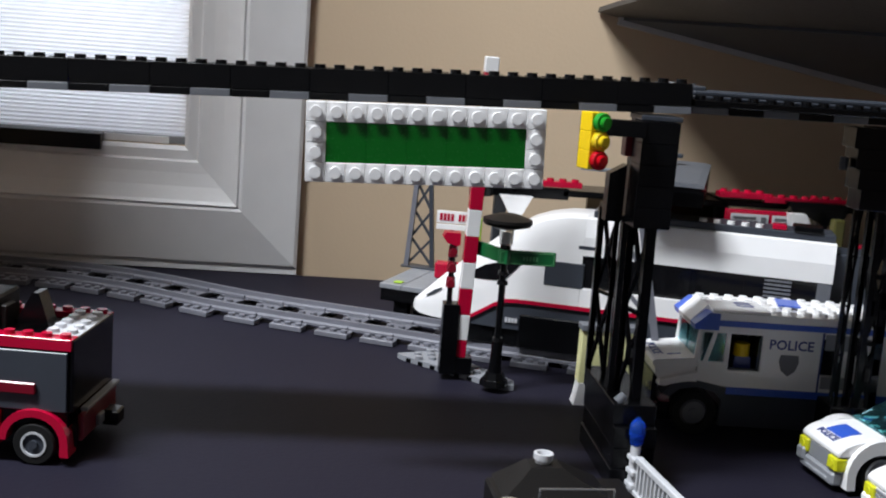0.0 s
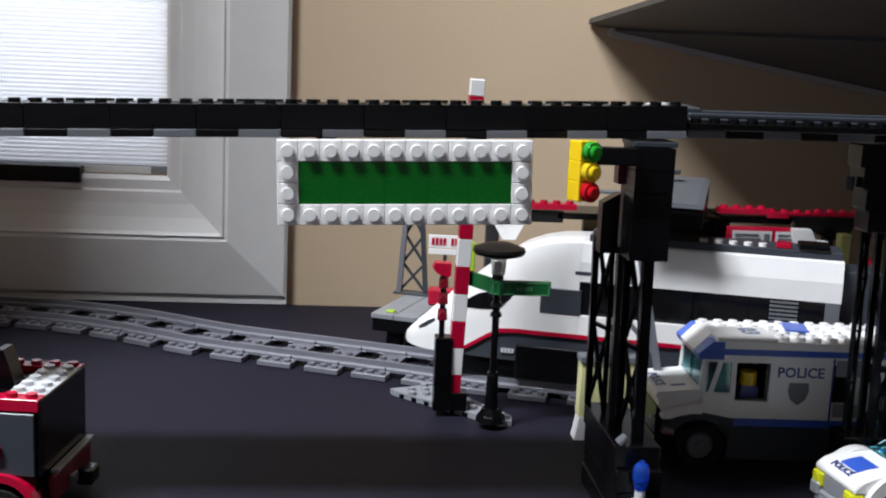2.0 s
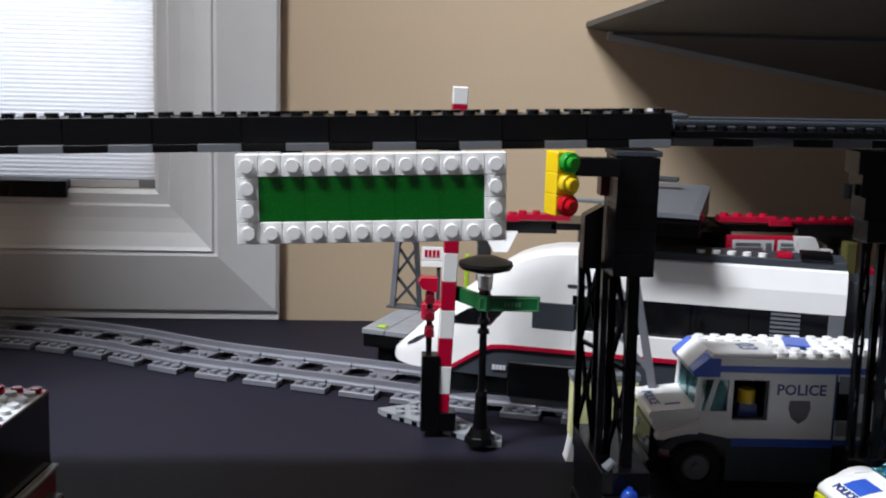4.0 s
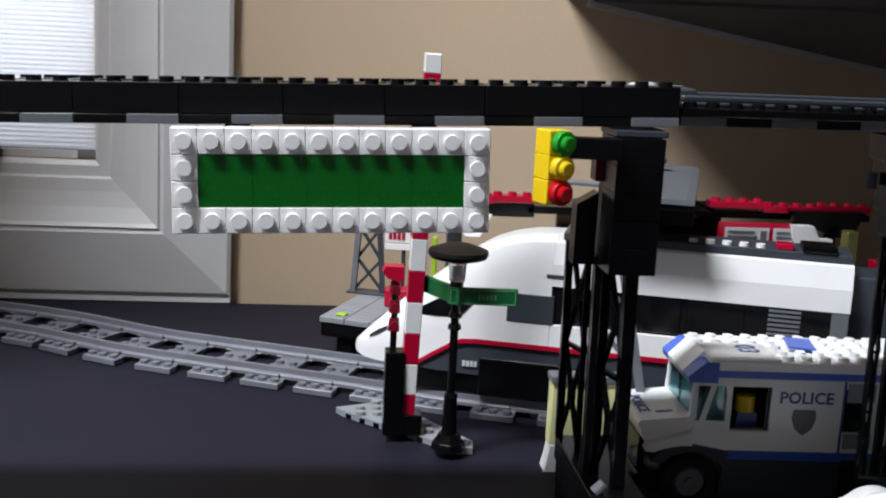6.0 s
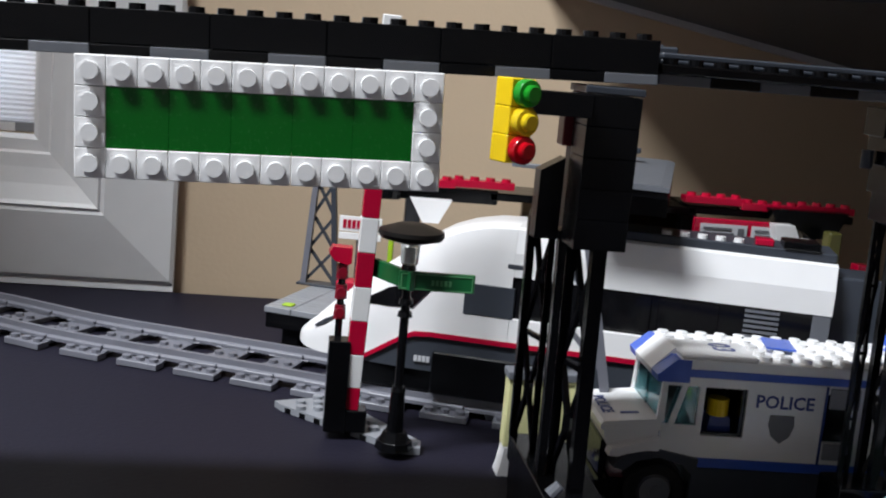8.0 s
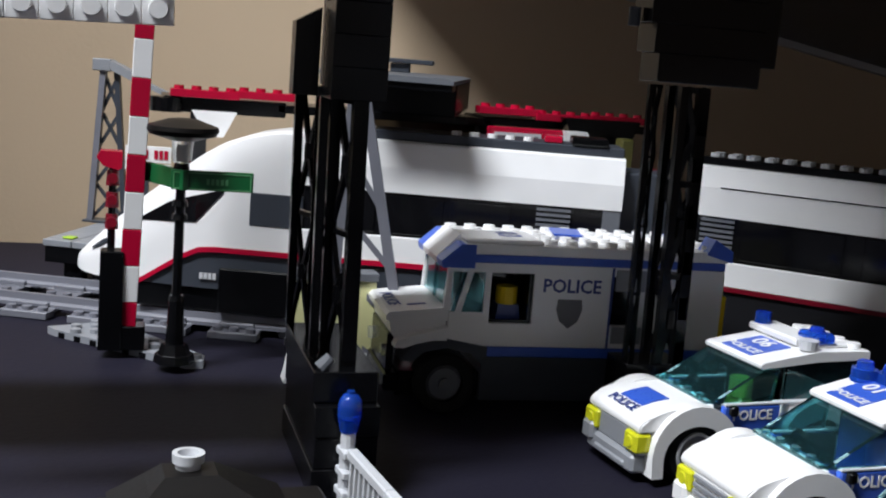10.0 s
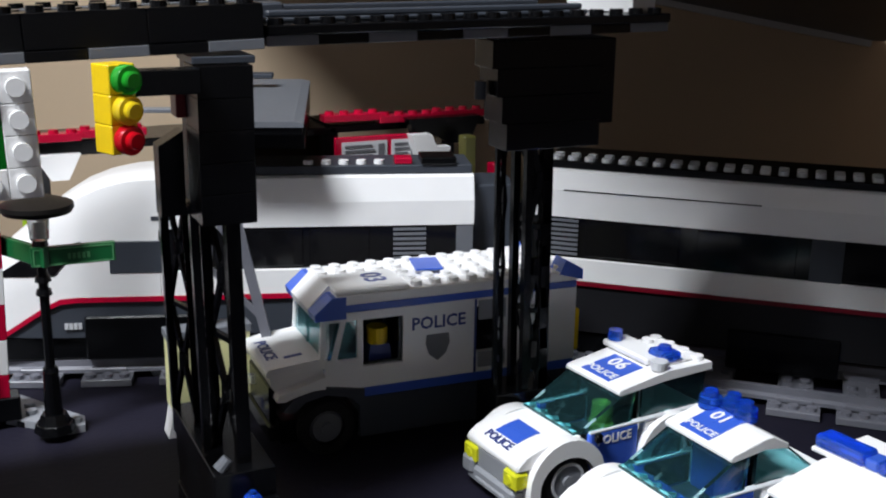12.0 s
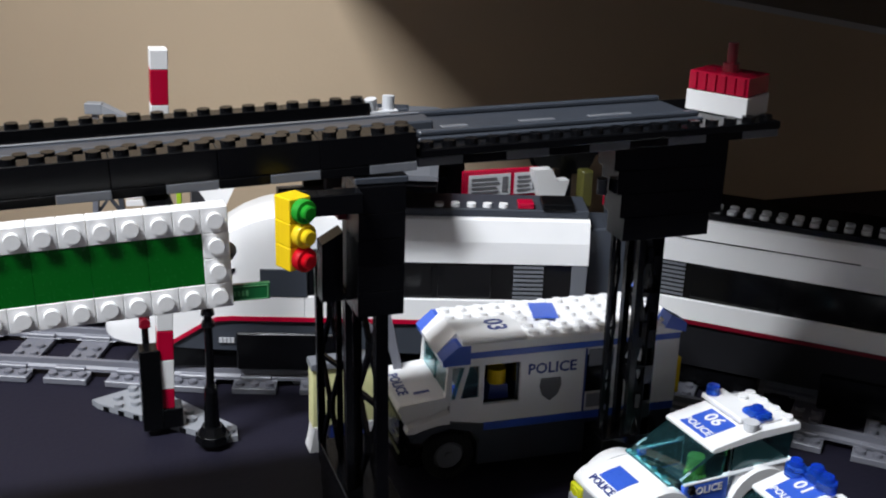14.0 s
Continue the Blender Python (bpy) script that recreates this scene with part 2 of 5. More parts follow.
structure("ceiling", box(-1.62, 1.07, -1.42, 0.94, 1.75, 1.85, b=0), CEILING, "plain unseen room ceiling, toned down to cut bounced light")
structure("floor", box(-1.62, 1.07, -1.42, 0.94, -0.85, -0.75, b=0), WOODFLOOR, "brown wooden room floor below the table")

table = thing("play_table", pose(0, 0, 0), "large play table with a dark slate-grey cover", "table")
part("tabletop", box(-1.05, 0.93, -0.62, 0.816, -0.028, 0.0, b=0.002), CLOTH, table)
for lx in (-1.0, 0.88):
    for ly in (-0.56, 0.76):
        part("leg", box(lx - 0.03, lx + 0.03, ly - 0.03, ly + 0.03, -0.75, -0.029), BOARD, table)

# the window: moulded casing, sash, pleated shade
window = thing("window_1", pose(0, 0.82, 0), "white moulded window casing with a pale pleated shade", "window", kind="structure")
PROFILE = [(0.0, 0.0), (0.0, 0.004), (0.003, 0.006), (0.010, 0.0065), (0.0115, 0.0085), (0.020, 0.0095), (0.030, 0.0120), (0.040, 0.0160), (0.0425, 0.0175), (0.0440, 0.0160), (0.0465, 0.0172), (0.060, 0.0150), (0.088, 0.0105), (0.0905, 0.0085), (0.0905, 0.0)]


def casing(a, b, n, ta, tb):
    """One moulded board from a to b along the opening, n pointing away from it, with mitred ends."""
    a, b, n = Vector(a), Vector(b), Vector(n)
    d = (b - a).normalized()
    rings = []
    for p, t in ((a, ta), (b, tb)):
        ring = []
        for o, h in PROFILE:
            q = p + n * o + d * (o * t)
            ring.append((q.x, -h, q.y))
        rings.append(ring)
    return loft(bmesh.new(), rings)


part("casing_board", casing((WX1, WZ0), (WX1, WZ1), (1, 0), -1, 1), PAINT, window, smooth=False)
part("casing_board", casing((WX0, WZ0), (WX1, WZ0), (0, -1), -1, 1), PAINT, window)
part("casing_board", casing((WX0, WZ1), (WX0, WZ0), (-1, 0), -1, 1), PAINT, window)
part("casing_board", casing((WX1, WZ1), (WX0, WZ1), (0, 1), -1, 1), PAINT, window)
part("casing_foot", box(WX0 - 0.0905, WX1 + 0.0905, -0.0086, 0.0, 0.0006, WZ0 - 0.0906, b=0.0003), PAINT, window)
part("window_jamb", box(WX1 - 0.004, WX1 - 0.0005, 0.012, 0.118, WZ0, WZ1), PAINT, window)
part("window_jamb", box(WX0 + 0.0005, WX0 + 0.012, 0.002, 0.118, WZ0, WZ1), PAINT, window)
part("window_sill", box(WX0 + 0.013, WX1 - 0.013, 0.002, 0.118, WZ0 + 0.0005, WZ0 + 0.006), PAINT, window)
part("window_sash", box(WX0 + 0.013, WX1 - 0.013, 0.05, 0.08, WZ0 + 0.007, WZ0 + 0.035), LGREY, window)
part("sill_strip", box(WX0 + 0.013, -0.199, -0.012, 0.002, WZ0 - 0.0060, WZ0 + 0.0060), BLACK, window, "black plastic strip lying on the sill")
shade = bmesh.new()
rows = []
k, z = 0, WZ0 + 0.0068
while z < WZ1 - 0.01:
    rows.append([shade.verts.new((WX0 + 0.013, 0.004 + 0.0012 * (k % 2), z)), shade.verts.new((WX1 - 0.0010, 0.004 + 0.0016 * (k % 2), z))])
    z += 0.0016
    k += 1
for a, b in zip(rows, rows[1:]):
    shade.faces.new((a[0], a[1], b[1], b[0]))
part("pleated_shade", shade, SHADE, window, "white pleated fabric shade, lowered")
part("shade_rail", box(WX0 + 0.013, WX1 - 0.0010, 0.003, 0.010, WZ0 + 0.0008, WZ0 + 0.0065), LGREY, window)

# tilted board in the corner over the layout
bm = bmesh.new()
o, e1, e2 = Vector((0.176, 0.818, 0.2225)), Vector((1, 0, -0.168)), Vector((0.075, -1, 0.071))
up = e1.cross(e2).normalized() * -0.004
if up.z < 0:
    up = -up
corners = [o, o + e1 * 0.62, o + e1 * 0.62 + e2 * 0.62, o + e2 * 0.62]
lo = [bm.verts.new(c) for c in corners]
hi = [bm.verts.new(c + up) for c in corners]
bm.faces.new(lo), bm.faces.new(hi[::-1])
for i in range(4):
    bm.faces.new((lo[i], lo[(i + 1) % 4], hi[(i + 1) % 4], hi[i]))
slab = part("leaning_board", bm, BOARD, None)
tagged(slab, "dark brown tilted board fixed against the tan wall", "board")
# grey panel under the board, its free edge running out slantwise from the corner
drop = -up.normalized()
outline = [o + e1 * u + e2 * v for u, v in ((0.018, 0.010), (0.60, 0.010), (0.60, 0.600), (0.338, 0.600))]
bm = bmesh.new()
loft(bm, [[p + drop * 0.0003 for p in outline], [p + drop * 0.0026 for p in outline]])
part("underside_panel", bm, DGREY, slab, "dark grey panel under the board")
bm = bmesh.new()
bar(bm, o + e1 * 0.016 + e2 * 0.005 + drop * 0.0030, o + e1 * 0.60 + e2 * 0.005 + drop * 0.0045, 0.008, 0.006)
part("edge_strip", bm, PALE, slab, "pale grey edge strip")

# ---- railway track ----
CENTRE = [(-0.40, 0.755), (-0.30, 0.762), (-0.215, 0.755), (-0.15, 0.731), (-0.0843, 0.692), (-0.016, 0.663), (0.0325, 0.643), (0.096, 0.616), (0.18, 0.589), (0.255, 0.562), (0.318, 0.518), (0.40, 0.441), (0.52, 0.329), (0.64, 0.22)]


def spline(points, step):
    """Places and headings at even steps along a smooth line through the points."""
    dense = []
    for i in range(len(points) - 1):
        p = [Vector((*points[min(max(i + d, 0), len(points) - 1)], 0)) for d in (-1, 0, 1, 2)]
        for u in range(24):
            t = u / 24
            dense.append(0.5 * (2 * p[1] + (p[2] - p[0]) * t + (2 * p[0] - 5 * p[1] + 4 * p[2] - p[3]) * t * t + (3 * p[1] - p[0] - 3 * p[2] + p[3]) * t ** 3))
    out, run = [], 0.0
    for a, b in zip(dense, dense[1:]):
        run += (b - a).length
        if run >= step:
            run -= step
            out.append((b, math.atan2((b - a).y, (b - a).x)))
    return out


track = thing("railway_track", pose(0, 0, 0), "grey toy railway track with studded sleepers curving over the table", "track")


def sleeper():
    """Narrow between the rails, with broad studded end plates outside them."""
    bm = bmesh.new()
    bx(bm, -0.0078, 0.0078, -0.0235, 0.0235, 0.0003, 0.0034, b=0.0003)
    for side in (-1, 1):
        y0, y1 = sorted((side * 0.0236, side * 0.032))
        bx(bm, -0.0112, 0.0112, y0, y1, 0.0003, 0.0036, b=0.0003)
        bx(bm, -0.0112, 0.0112, *sorted((side * 0.0150, side * 0.0235)), 0.0034, 0.0040, b=0.0002)
        for x in (-0.0075, 0.0, 0.0075):
            stud(bm, x, side * 0.0279, 0.0035, seg=10)
    for x in (-0.004, 0.004):
        for y in (-0.0045, 0.0045):
            stud(bm, x, y, 0.0034, seg=10)
    for y in (-0.0195, 0.0195):
        bx(bm, -0.008, 0.008, y - 0.0045, y + 0.0045, 0.0040, 0.0062, b=0.0004)
    return bm


for p, a in spline(CENTRE, 0.032):
    piece("sleeper", "sleeper", sleeper, TRACKGREY, track, Matrix.Translation(p) @ Matrix.Rotation(a, 4, "Z"))
line = spline(CENTRE, 0.006)
for off in (-0.0195, 0.0195):
    rings = []
    for p, a in line:
        n = Vector((-math.sin(a), math.cos(a), 0))
        rings.append([tuple(p + n * (off + d) + Vector((0, 0, z))) for d, z in ((-0.0028, 0.0036), (-0.0028, 0.0052), (-0.0013, 0.0064), (-0.0013, 0.0094), (0.0013, 0.0094), (0.0013, 0.0064), (0.0028, 0.0052), (0.0028, 0.0036))])
    part("rail", loft(bmesh.new(), rings), TRACKGREY, track)

# ---- viaduct over the table ----
TILT = -1.9
bridge = thing("toy_viaduct", pose(0, 0.400, 0.1626, 0, TILT, 0), "long black toy brick viaduct deck with studded side walls", "bridge")
X0, XS = -0.352, 0.128
for i in range(int((XS - X0) / (2 * S))):
    x = XS - (i + 1) * 2 * S
    grey = i % 2 == 0
    piece("deck_plate", ("dp", grey), lambda: lego(2, 7, PL - 0.0002, top=False), MGREY if grey else BLACK, bridge, pose(x, 0.0, 0))
for i in range(15):
    piece("wall_brick", "wb4", lambda: lego(4, 1, BR), BLACK, bridge, pose(XS - (i + 1) * 4 * S, 0, PL))
    piece("wall_brick", "wb4", None, BLACK, bridge, pose(XS - (i + 1) * 4 * S, 0.0562, PL - 0.0026))
part("walkway", box(X0, XS - 0.002, 0.0085, 0.0555, PL, PL + 0.0034), BLACK, bridge)
part("grey_rail_strip", box(X0, XS + 0.012, 0.0190, 0.0300, PL + 0.0036, PL + 0.0082, b=0.0006), DGREY, bridge, "smooth dark grey running strip")
# Edge highlight of the running strip, put in as a lip of paler grey.
part("strip_lip", box(X0, XS + 0.010, 0.0286, 0.0299, PL + 0.0083, PL + 0.0089, b=0.0002), MGREY, bridge, "thin lip in paler grey for the running strip's edge highlight")
for i in range(15):
    piece("inner_plate", "ip4", lambda: lego(4, 1, PL), BLACK, bridge, pose(XS - (i + 1) * 4 * S + 0.003, 0.010, PL + 0.0048))
endspan = thing("viaduct_end_span", pose(0.1290, 0.4010, 0.1672, 0, -0.4, 3.0), "lower black viaduct end span with a smooth grey deck", "bridge")
LE = 0.1440
for i in range(9):
    piece("deck_plate", ("ep", i % 2 == 0), lambda: lego(2, 5, 0.0030, top=False), MGREY if i % 2 == 0 else BLACK, endspan, pose(i * 2 * S, 0.001, 0))
edge = box(0.0, LE, 0.0, 0.045, 0.0031, 0.0060, b=0.0004)
for i in range(18):
    stud(edge, 0.004 + i * S, 0.0042, 0.0060)
part("end_deck", edge, BLACK, endspan)
part("smooth_deck", box(0.003, LE - 0.028, 0.009, 0.043, 0.0061, 0.0074, b=0.0004), DGREY, endspan, "smooth dark grey deck top")
for y in (0.0125, 0.0395):
    part("deck_rib", box(0.004, LE - 0.029, y - 0.0016, y + 0.0016, 0.0075, 0.0094, b=0.0005), DGREY, endspan)
for i, x in enumerate((0.016, 0.046, 0.074)):
    part("deck_mark", box(x, x + 0.010 + 0.004 * i, 0.020, 0.023, 0.0075, 0.0080), MGREY, endspan)
clip = bmesh.new()
cyl(clip, (XS + 0.0020, 0.0595, PL - 0.001), (XS + 0.0008, 0.0585, PL + 0.0080), 0.0023)
cyl(clip, (XS + 0.0075, 0.0595, PL - 0.001), (XS + 0.0082, 0.0600, PL + 0.0084), 0.0023)
bx(clip, XS - 0.0005, XS + 0.0110, 0.0565, 0.0625, PL - 0.0022, PL + 0.0035)
part("clip", clip, PALE, bridge, "small silver clip")

# buffer box on the deck's end
buf = thing("signal_beacon", pose(0.2603, 0.4135, 0.1742, 0, 0, 30), "red and white brick box with a short dark red mast", "beacon")
part("base_plate", box(0, 0.018, 0, 0.0255, 0, 0.0078, b=0.0003), WHITE, buf)
ribs = box(0.0004, 0.0176, 0.0004, 0.0251, 0.0079, 0.0152)
for i in range(6):
    bx(ribs, -0.0006, 0.0008, 0.0015 + i * 0.0040, 0.0035 + i * 0.0040, 0.0084, 0.0148, b=0.0002)
part("grille_brick", ribs, RED, buf)
mast = rod((0.009, 0.0125, 0.0152), (0.009, 0.0125, 0.0262), 0.0020)
cyl(mast, (0.009, 0.0125, 0.0152), (0.009, 0.0125, 0.0185), 0.0032)
part("mast", mast, MAROON, buf)

tower = thing("viaduct_tower", pose(0, 0, 0), "black lattice tower with a tall box head under the viaduct", "tower", "viaduct towers")
for i, (x0, x1, y0, y1) in enumerate(((0.1086, 0.1284, 0.3966, 0.4590), (0.1092, 0.1280, 0.3972, 0.4584), (0.1088, 0.1282, 0.3968, 0.4588), (0.1082, 0.1276, 0.3996, 0.4602))):
    part("base_brick", box(x0, x1, y0, y1, i * BR, (i + 1) * BR - 0.0001), BLACK, tower)
Z5 = 4 * BR
for i in range(5):
    part("head_brick", box(0.1078, 0.1238, 0.3985, 0.4145, 0.1172 + i * 0.0091, 0.1172 + (i + 1) * 0.0091 - 0.00005, b=0.00018), BLACK, tower)
part("head_plate", box(0.107, 0.1250, 0.400, 0.420, 0.1630, 0.1652), DGREY, tower)


def lattice_leg(xa, xb, ya, yb, za, zb, r, n, braces):
    """One corner post with a lighter post beside it, crossed braces between the two and a boss at each crossing."""
    bm = bmesh.new()
    bar(bm, (xa, ya, za), (xa - 0.0012, ya, zb), 2 * r)
    bar(bm, (xb, yb, za), (xb - 0.0012, yb, zb), 1.5 * r)
    h = (zb - za) / n
    for k in range(n):
        z0, z1 = za + k * h, za + (k + 1) * h
        bar(bm, (xa, ya, z0), (xb, yb, z1), braces)
        bar(bm, (xb, yb, z0), (xa, ya, z1), braces)
        m = Vector(((xa + xb) / 2, (ya + yb) / 2, (z0 + z1) / 2))
        cyl(bm, m - Vector((0, 0, 1.5 * braces)), m + Vector((0, 0, 1.5 * braces)), 1.1 * braces, seg=8)
        bar(bm, (xa, ya, z1 - 0.5 * braces), (xb, yb, z1 - 0.5 * braces), braces)
    return part("lattice_leg", bm, BLACK, tower)


lattice_leg(0.1092, 0.1135, 0.4580, 0.4440, Z5, 0.1178, 0.0014, 2, 0.0016)
lattice_leg(0.1160, 0.1215, 0.4380, 0.4560, Z5, 0.1172, 0.0020, 3, 0.0018)
lattice_leg(0.1194, 0.1150, 0.4075, 0.4240, Z5, 0.1172, 0.0022, 2, 0.0018)
lattice_leg(0.1110, 0.1220, 0.4200, 0.4560, Z5, 0.1172, 0.0013, 2, 0.0014)
part("grey_clip", rod((0.1105, 0.4035, Z5 + 0.0001), (0.1135, 0.4035, Z5 + 0.0034), 0.0022, 0.0018, 10), MGREY, tower, "small grey clip on the base")
part("top_beam", box(0.1070, 0.1110, 0.4146, 0.4600, 0.1172, 0.1200, b=0.0003), BLACK, tower)
part("top_beam", box(0.1190, 0.1225, 0.4146, 0.4580, 0.1172, 0.1200, b=0.0003), BLACK, tower)
part("side_block", prism(bmesh.new(), [(0.0995, 0.1172), (0.1069, 0.1172), (0.1069, 0.1425), (0.0995, 0.1382)], 0.4150, 0.4225), BLACK, tower)
part("side_arm", box(0.0850, 0.1077, 0.3920, 0.3990, 0.1560, 0.1628), BLACK, tower)
part("small_brick", box(0.1055, 0.1135, 0.4165, 0.4240, 0.1460, 0.1555), MAROON, tower, "dark red brick")
part("brick_column", box(0.1085, 0.1130, 0.4165, 0.4230, 0.1205, 0.1459), DGREY, tower, "dark grey column")
part("brick_column", box(0.1085, 0.1130, 0.4165, 0.4230, 0.1556, 0.1628), DGREY, tower)

tower = thing("viaduct_tower", pose(0, 0, 0), "black lattice tower with a wide box head beside the police van", "tower", "viaduct towers")
part("base_brick", box(0.2280, 0.2520, 0.4425, 0.4595, 0, 0.0288), BLACK, tower)
lattice_leg(0.2480, 0.2395, 0.4440, 0.4520, 0.0288, 0.128, 0.0019, 3, 0.0020)
lattice_leg(0.2478, 0.2410, 0.4440, 0.4452, 0.0288, 0.128, 0.0019, 3, 0.0022)
lattice_leg(0.2302, 0.2335, 0.4490, 0.4500, 0.0288, 0.128, 0.0008, 4, 0.0010)
for i in range(4):
    part("head_brick", box(0.2090 + 0.002 * (3 - i), 0.2515, 0.4165, 0.4300, 0.129 + i * 0.0092, 0.129 + (i + 1) * 0.0092 - 0.00005, b=0.00018), BLACK, tower)
part("head_rear", box(0.2285, 0.2512, 0.4301, 0.4525, 0.1290, 0.1655, b=0.0003), BLACK, tower)
part("head_side", box(0.2515, 0.2590, 0.420, 0.4485, 0.136, 0.1655, b=0.0003), BLACK, tower)
part("side_lamp", rod((0.2085, 0.424, 0.146), (0.2085, 0.424, 0.152), 0.0020), DGREY, tower, "small dark grey round piece")

# ---- hanging sign ----
sign = thing("hanging_sign", pose(-0.0316, 0.3815, 0.1301, 0, TILT, 0), "blank green sign framed by white studded bricks, hung from the viaduct", "sign")


def frame_brick():
    bm = box(0.00005, S - 0.00005, 0, 0.0064, 0.00005, S - 0.00005, b=0.00022)
    stud(bm, S / 2, 0.0001, S / 2, axis=(0, -1, 0), seg=18)
    return bm


for i in range(12):
    for j in range(4):
        if i in (0, 11) or j in (0, 3):
            piece("frame_brick", "frame_brick", frame_brick, WHITE, sign, pose(i * S, 0, j * S))
for i in range(5):
    piece("green_tile", "green_tile", lambda: box(0.00006, 2 * S - 0.00001, 0.0002, 0.0064, 0, 2 * S, b=0.00005), GREEN, sign, pose(S + i * 2 * S, 0, S))
part("sign_backing", box(S + 0.0002, 11 * S - 0.0002, 0.0066, 0.0074, S + 0.0002, 3 * S - 0.0002, b=0), GREEN, sign)
for x in (0.014, 0.074):
    part("bracket", box(x, x + 0.008, 0.0065, 0.034, 0.0265, 0.0297), BLACK, sign)
    part("bracket", box(x, x + 0.008, 0.0265, 0.034, 0.0299, 0.0325), BLACK, sign)

# ---- traffic signal on the tower ----
sig = thing("traffic_signal", pose(0.0848, 0.3835, 0.1423, 0, 0, 24), "yellow toy traffic signal with green, amber and red round lenses", "traffic light")
for i, mat_ in enumerate((T_RED, T_AMBER, T_GREEN)):
    z = 0.0042 + i * 0.0077
    n = 18
    rings = [[(r * math.cos(2 * math.pi * k / n), -0.0010 - o, z + r * math.sin(2 * math.pi * k / n)) for k in range(n)] for r, o in ((0.0034, 0.0002), (0.0039, 0.0006), (0.0039, 0.0030), (0.0036, 0.0034), (0.0025, 0.0035), (0.0024, 0.0050), (0.0019, 0.0054))]
    part("lens", loft(bmesh.new(), rings), mat_, sig, smooth=True)
    block = box(-0.0040, 0.0040, -0.0010, 0.0068, z - 0.00383, z + 0.00383, b=0.0003)
    part("housing_brick", block, YELLOW, sig)
part("mount", box(0.0000, 0.0090, 0.0069, 0.0125, 0.0005, 0.0215), BLACK, sig)

# ---- level crossing ----
wedge = thing("wedge_base_plate", pose(0, 0, 0), "grey studded wedge-shaped base plate lying on the table", "base plate")
OUT = [(0.0240, 0.5905), (0.0270, 0.5850), (0.0800, 0.5345), (0.0868, 0.5350), (0.0880, 0.5440), (0.0550, 0.5950), (0.0440, 0.5985)]
bm = plan(bmesh.new(), OUT, 0.0002, 0.0033)


def inside(x, y, poly, margin):
    for (ax, ay), (cx, cy) in zip(poly, poly[1:] + poly[:1]):
        ex, ey = cx - ax, cy - ay
        if (ex * (y - ay) - ey * (x - ax)) / math.hypot(ex, ey) < margin:
            return False
    return True


for i in range(12):
    for j in range(12):
        x, y = 0.020 + i * S, 0.5315 + j * S
        if inside(x, y, OUT, 0.0022):
            stud(bm, x, y, 0.0033)
part("plate", bm, LGREY, wedge)
for k in range(8):
    t = (k + 0.5) / 8
    part("edge_notch", box(-0.0016, 0.0016, -0.0006, 0.0004, 0.0003, 0.0026, b=0), BLACK, wedge, m=pose(0.0270 + t * 0.053, 0.5850 - t * 0.0505, 0, 0, 0, -43.6))

barrier = thing("crossing_barrier", pose(0, 0, 0), "raised red and white striped level-crossing barrier on a black post", "barrier")
part("post_box", box(0.0455, 0.0548, 0.5495, 0.5595, 0.0035, 0.0445, b=0.0004), BLACK, barrier)
part("pivot_block", box(0.0530, 0.0640, 0.5500, 0.5600, 0.0035, 0.0135, b=0.0004), BLACK, barrier)
p0, p1 = Vector((0.0565, 0.5555, 0.0097)), Vector((0.0610, 0.5472, 0.1845))
marks = [0.0097] + [0.0237 + 0.01515 * k for k in range(11)] + [0.1837]
for i, (z0, z1) in enumerate(zip(marks, marks[1:])):
    a, b = p0.lerp(p1, (z0 - 0.0097) / 0.1748), p0.lerp(p1, (z1 - 0.0098) / 0.1748)
    m = Matrix.Translation((a + b) / 2) @ Vector((0, 0, 1)).rotation_difference(p1 - p0).to_matrix().to_4x4()
    L = (b - a).length / 2
    part("stripe_brick", box(-0.0037, 0.0037, -0.0037, 0.0037, -L, L, b=0.0003), RED if i % 2 == 0 else WHITE, barrier, m=m)

rsig = thing("railway_signal", pose(0.0495, 0.5615, 0.0), "small dark red railway signal stack on a black post", "signal")
bm = rod((0, 0, 0.0034), (0, 0, 0.082), 0.0016)
part("post", bm, BLACK, rsig)
for z in (0.052, 0.061, 0.070):
    bm = rod((0, 0, z), (0, 0, z + 0.0062), 0.0028, 0.0024)
    cyl(bm, (0, -0.0042, z + 0.0032), (0, -0.001, z + 0.0032), 0.0021)
    part("lamp_ring", bm, MAROON, rsig)
part("cap", prism(bmesh.new(), [(-0.0066, 0.0815), (-0.0040, 0.0782), (0.0020, 0.0765), (0.0035, 0.0775), (0.0035, 0.0840), (-0.0050, 0.0842)], -0.004, 0.004), RED, rsig)

lamp = thing("street_lamp", pose(0.0752, 0.5345, 0.0034), "black old-fashioned toy street lamp with two green street signs", "street lamp")
bm = bmesh.new()
cyl(bm, (0, 0, 0), (0, 0, 0.0035), 0.0082, 0.0076, 8)
cyl(bm, (0, 0, 0.0035), (0, 0, 0.0075), 0.0066, 0.0050, 8)
cyl(bm, (0, 0, 0.0075), (0, 0, 0.026), 0.0036, 0.0030, 12)
cyl(bm, (0, 0, 0.026), (0, 0, 0.079), 0.0019, 0.0019, 12)
for z in (0.026, 0.0585, 0.0640, 0.0785):
    cyl(bm, (0, 0, z - 0.001), (0, 0, z + 0.0012), 0.0032, 0.0028, 12)
part("column", bm, BLACK, lamp)
part("lantern", rod((0, 0, 0.0800), (0, 0, 0.0885), 0.0036, 0.0042, 16), T_CLEAR, lamp, "clear lantern glass")
part("lantern_core", rod((0, 0, 0.0805), (0, 0, 0.0870), 0.0016, seg=10), WHITE, lamp)
bm = bmesh.new()
n = 28
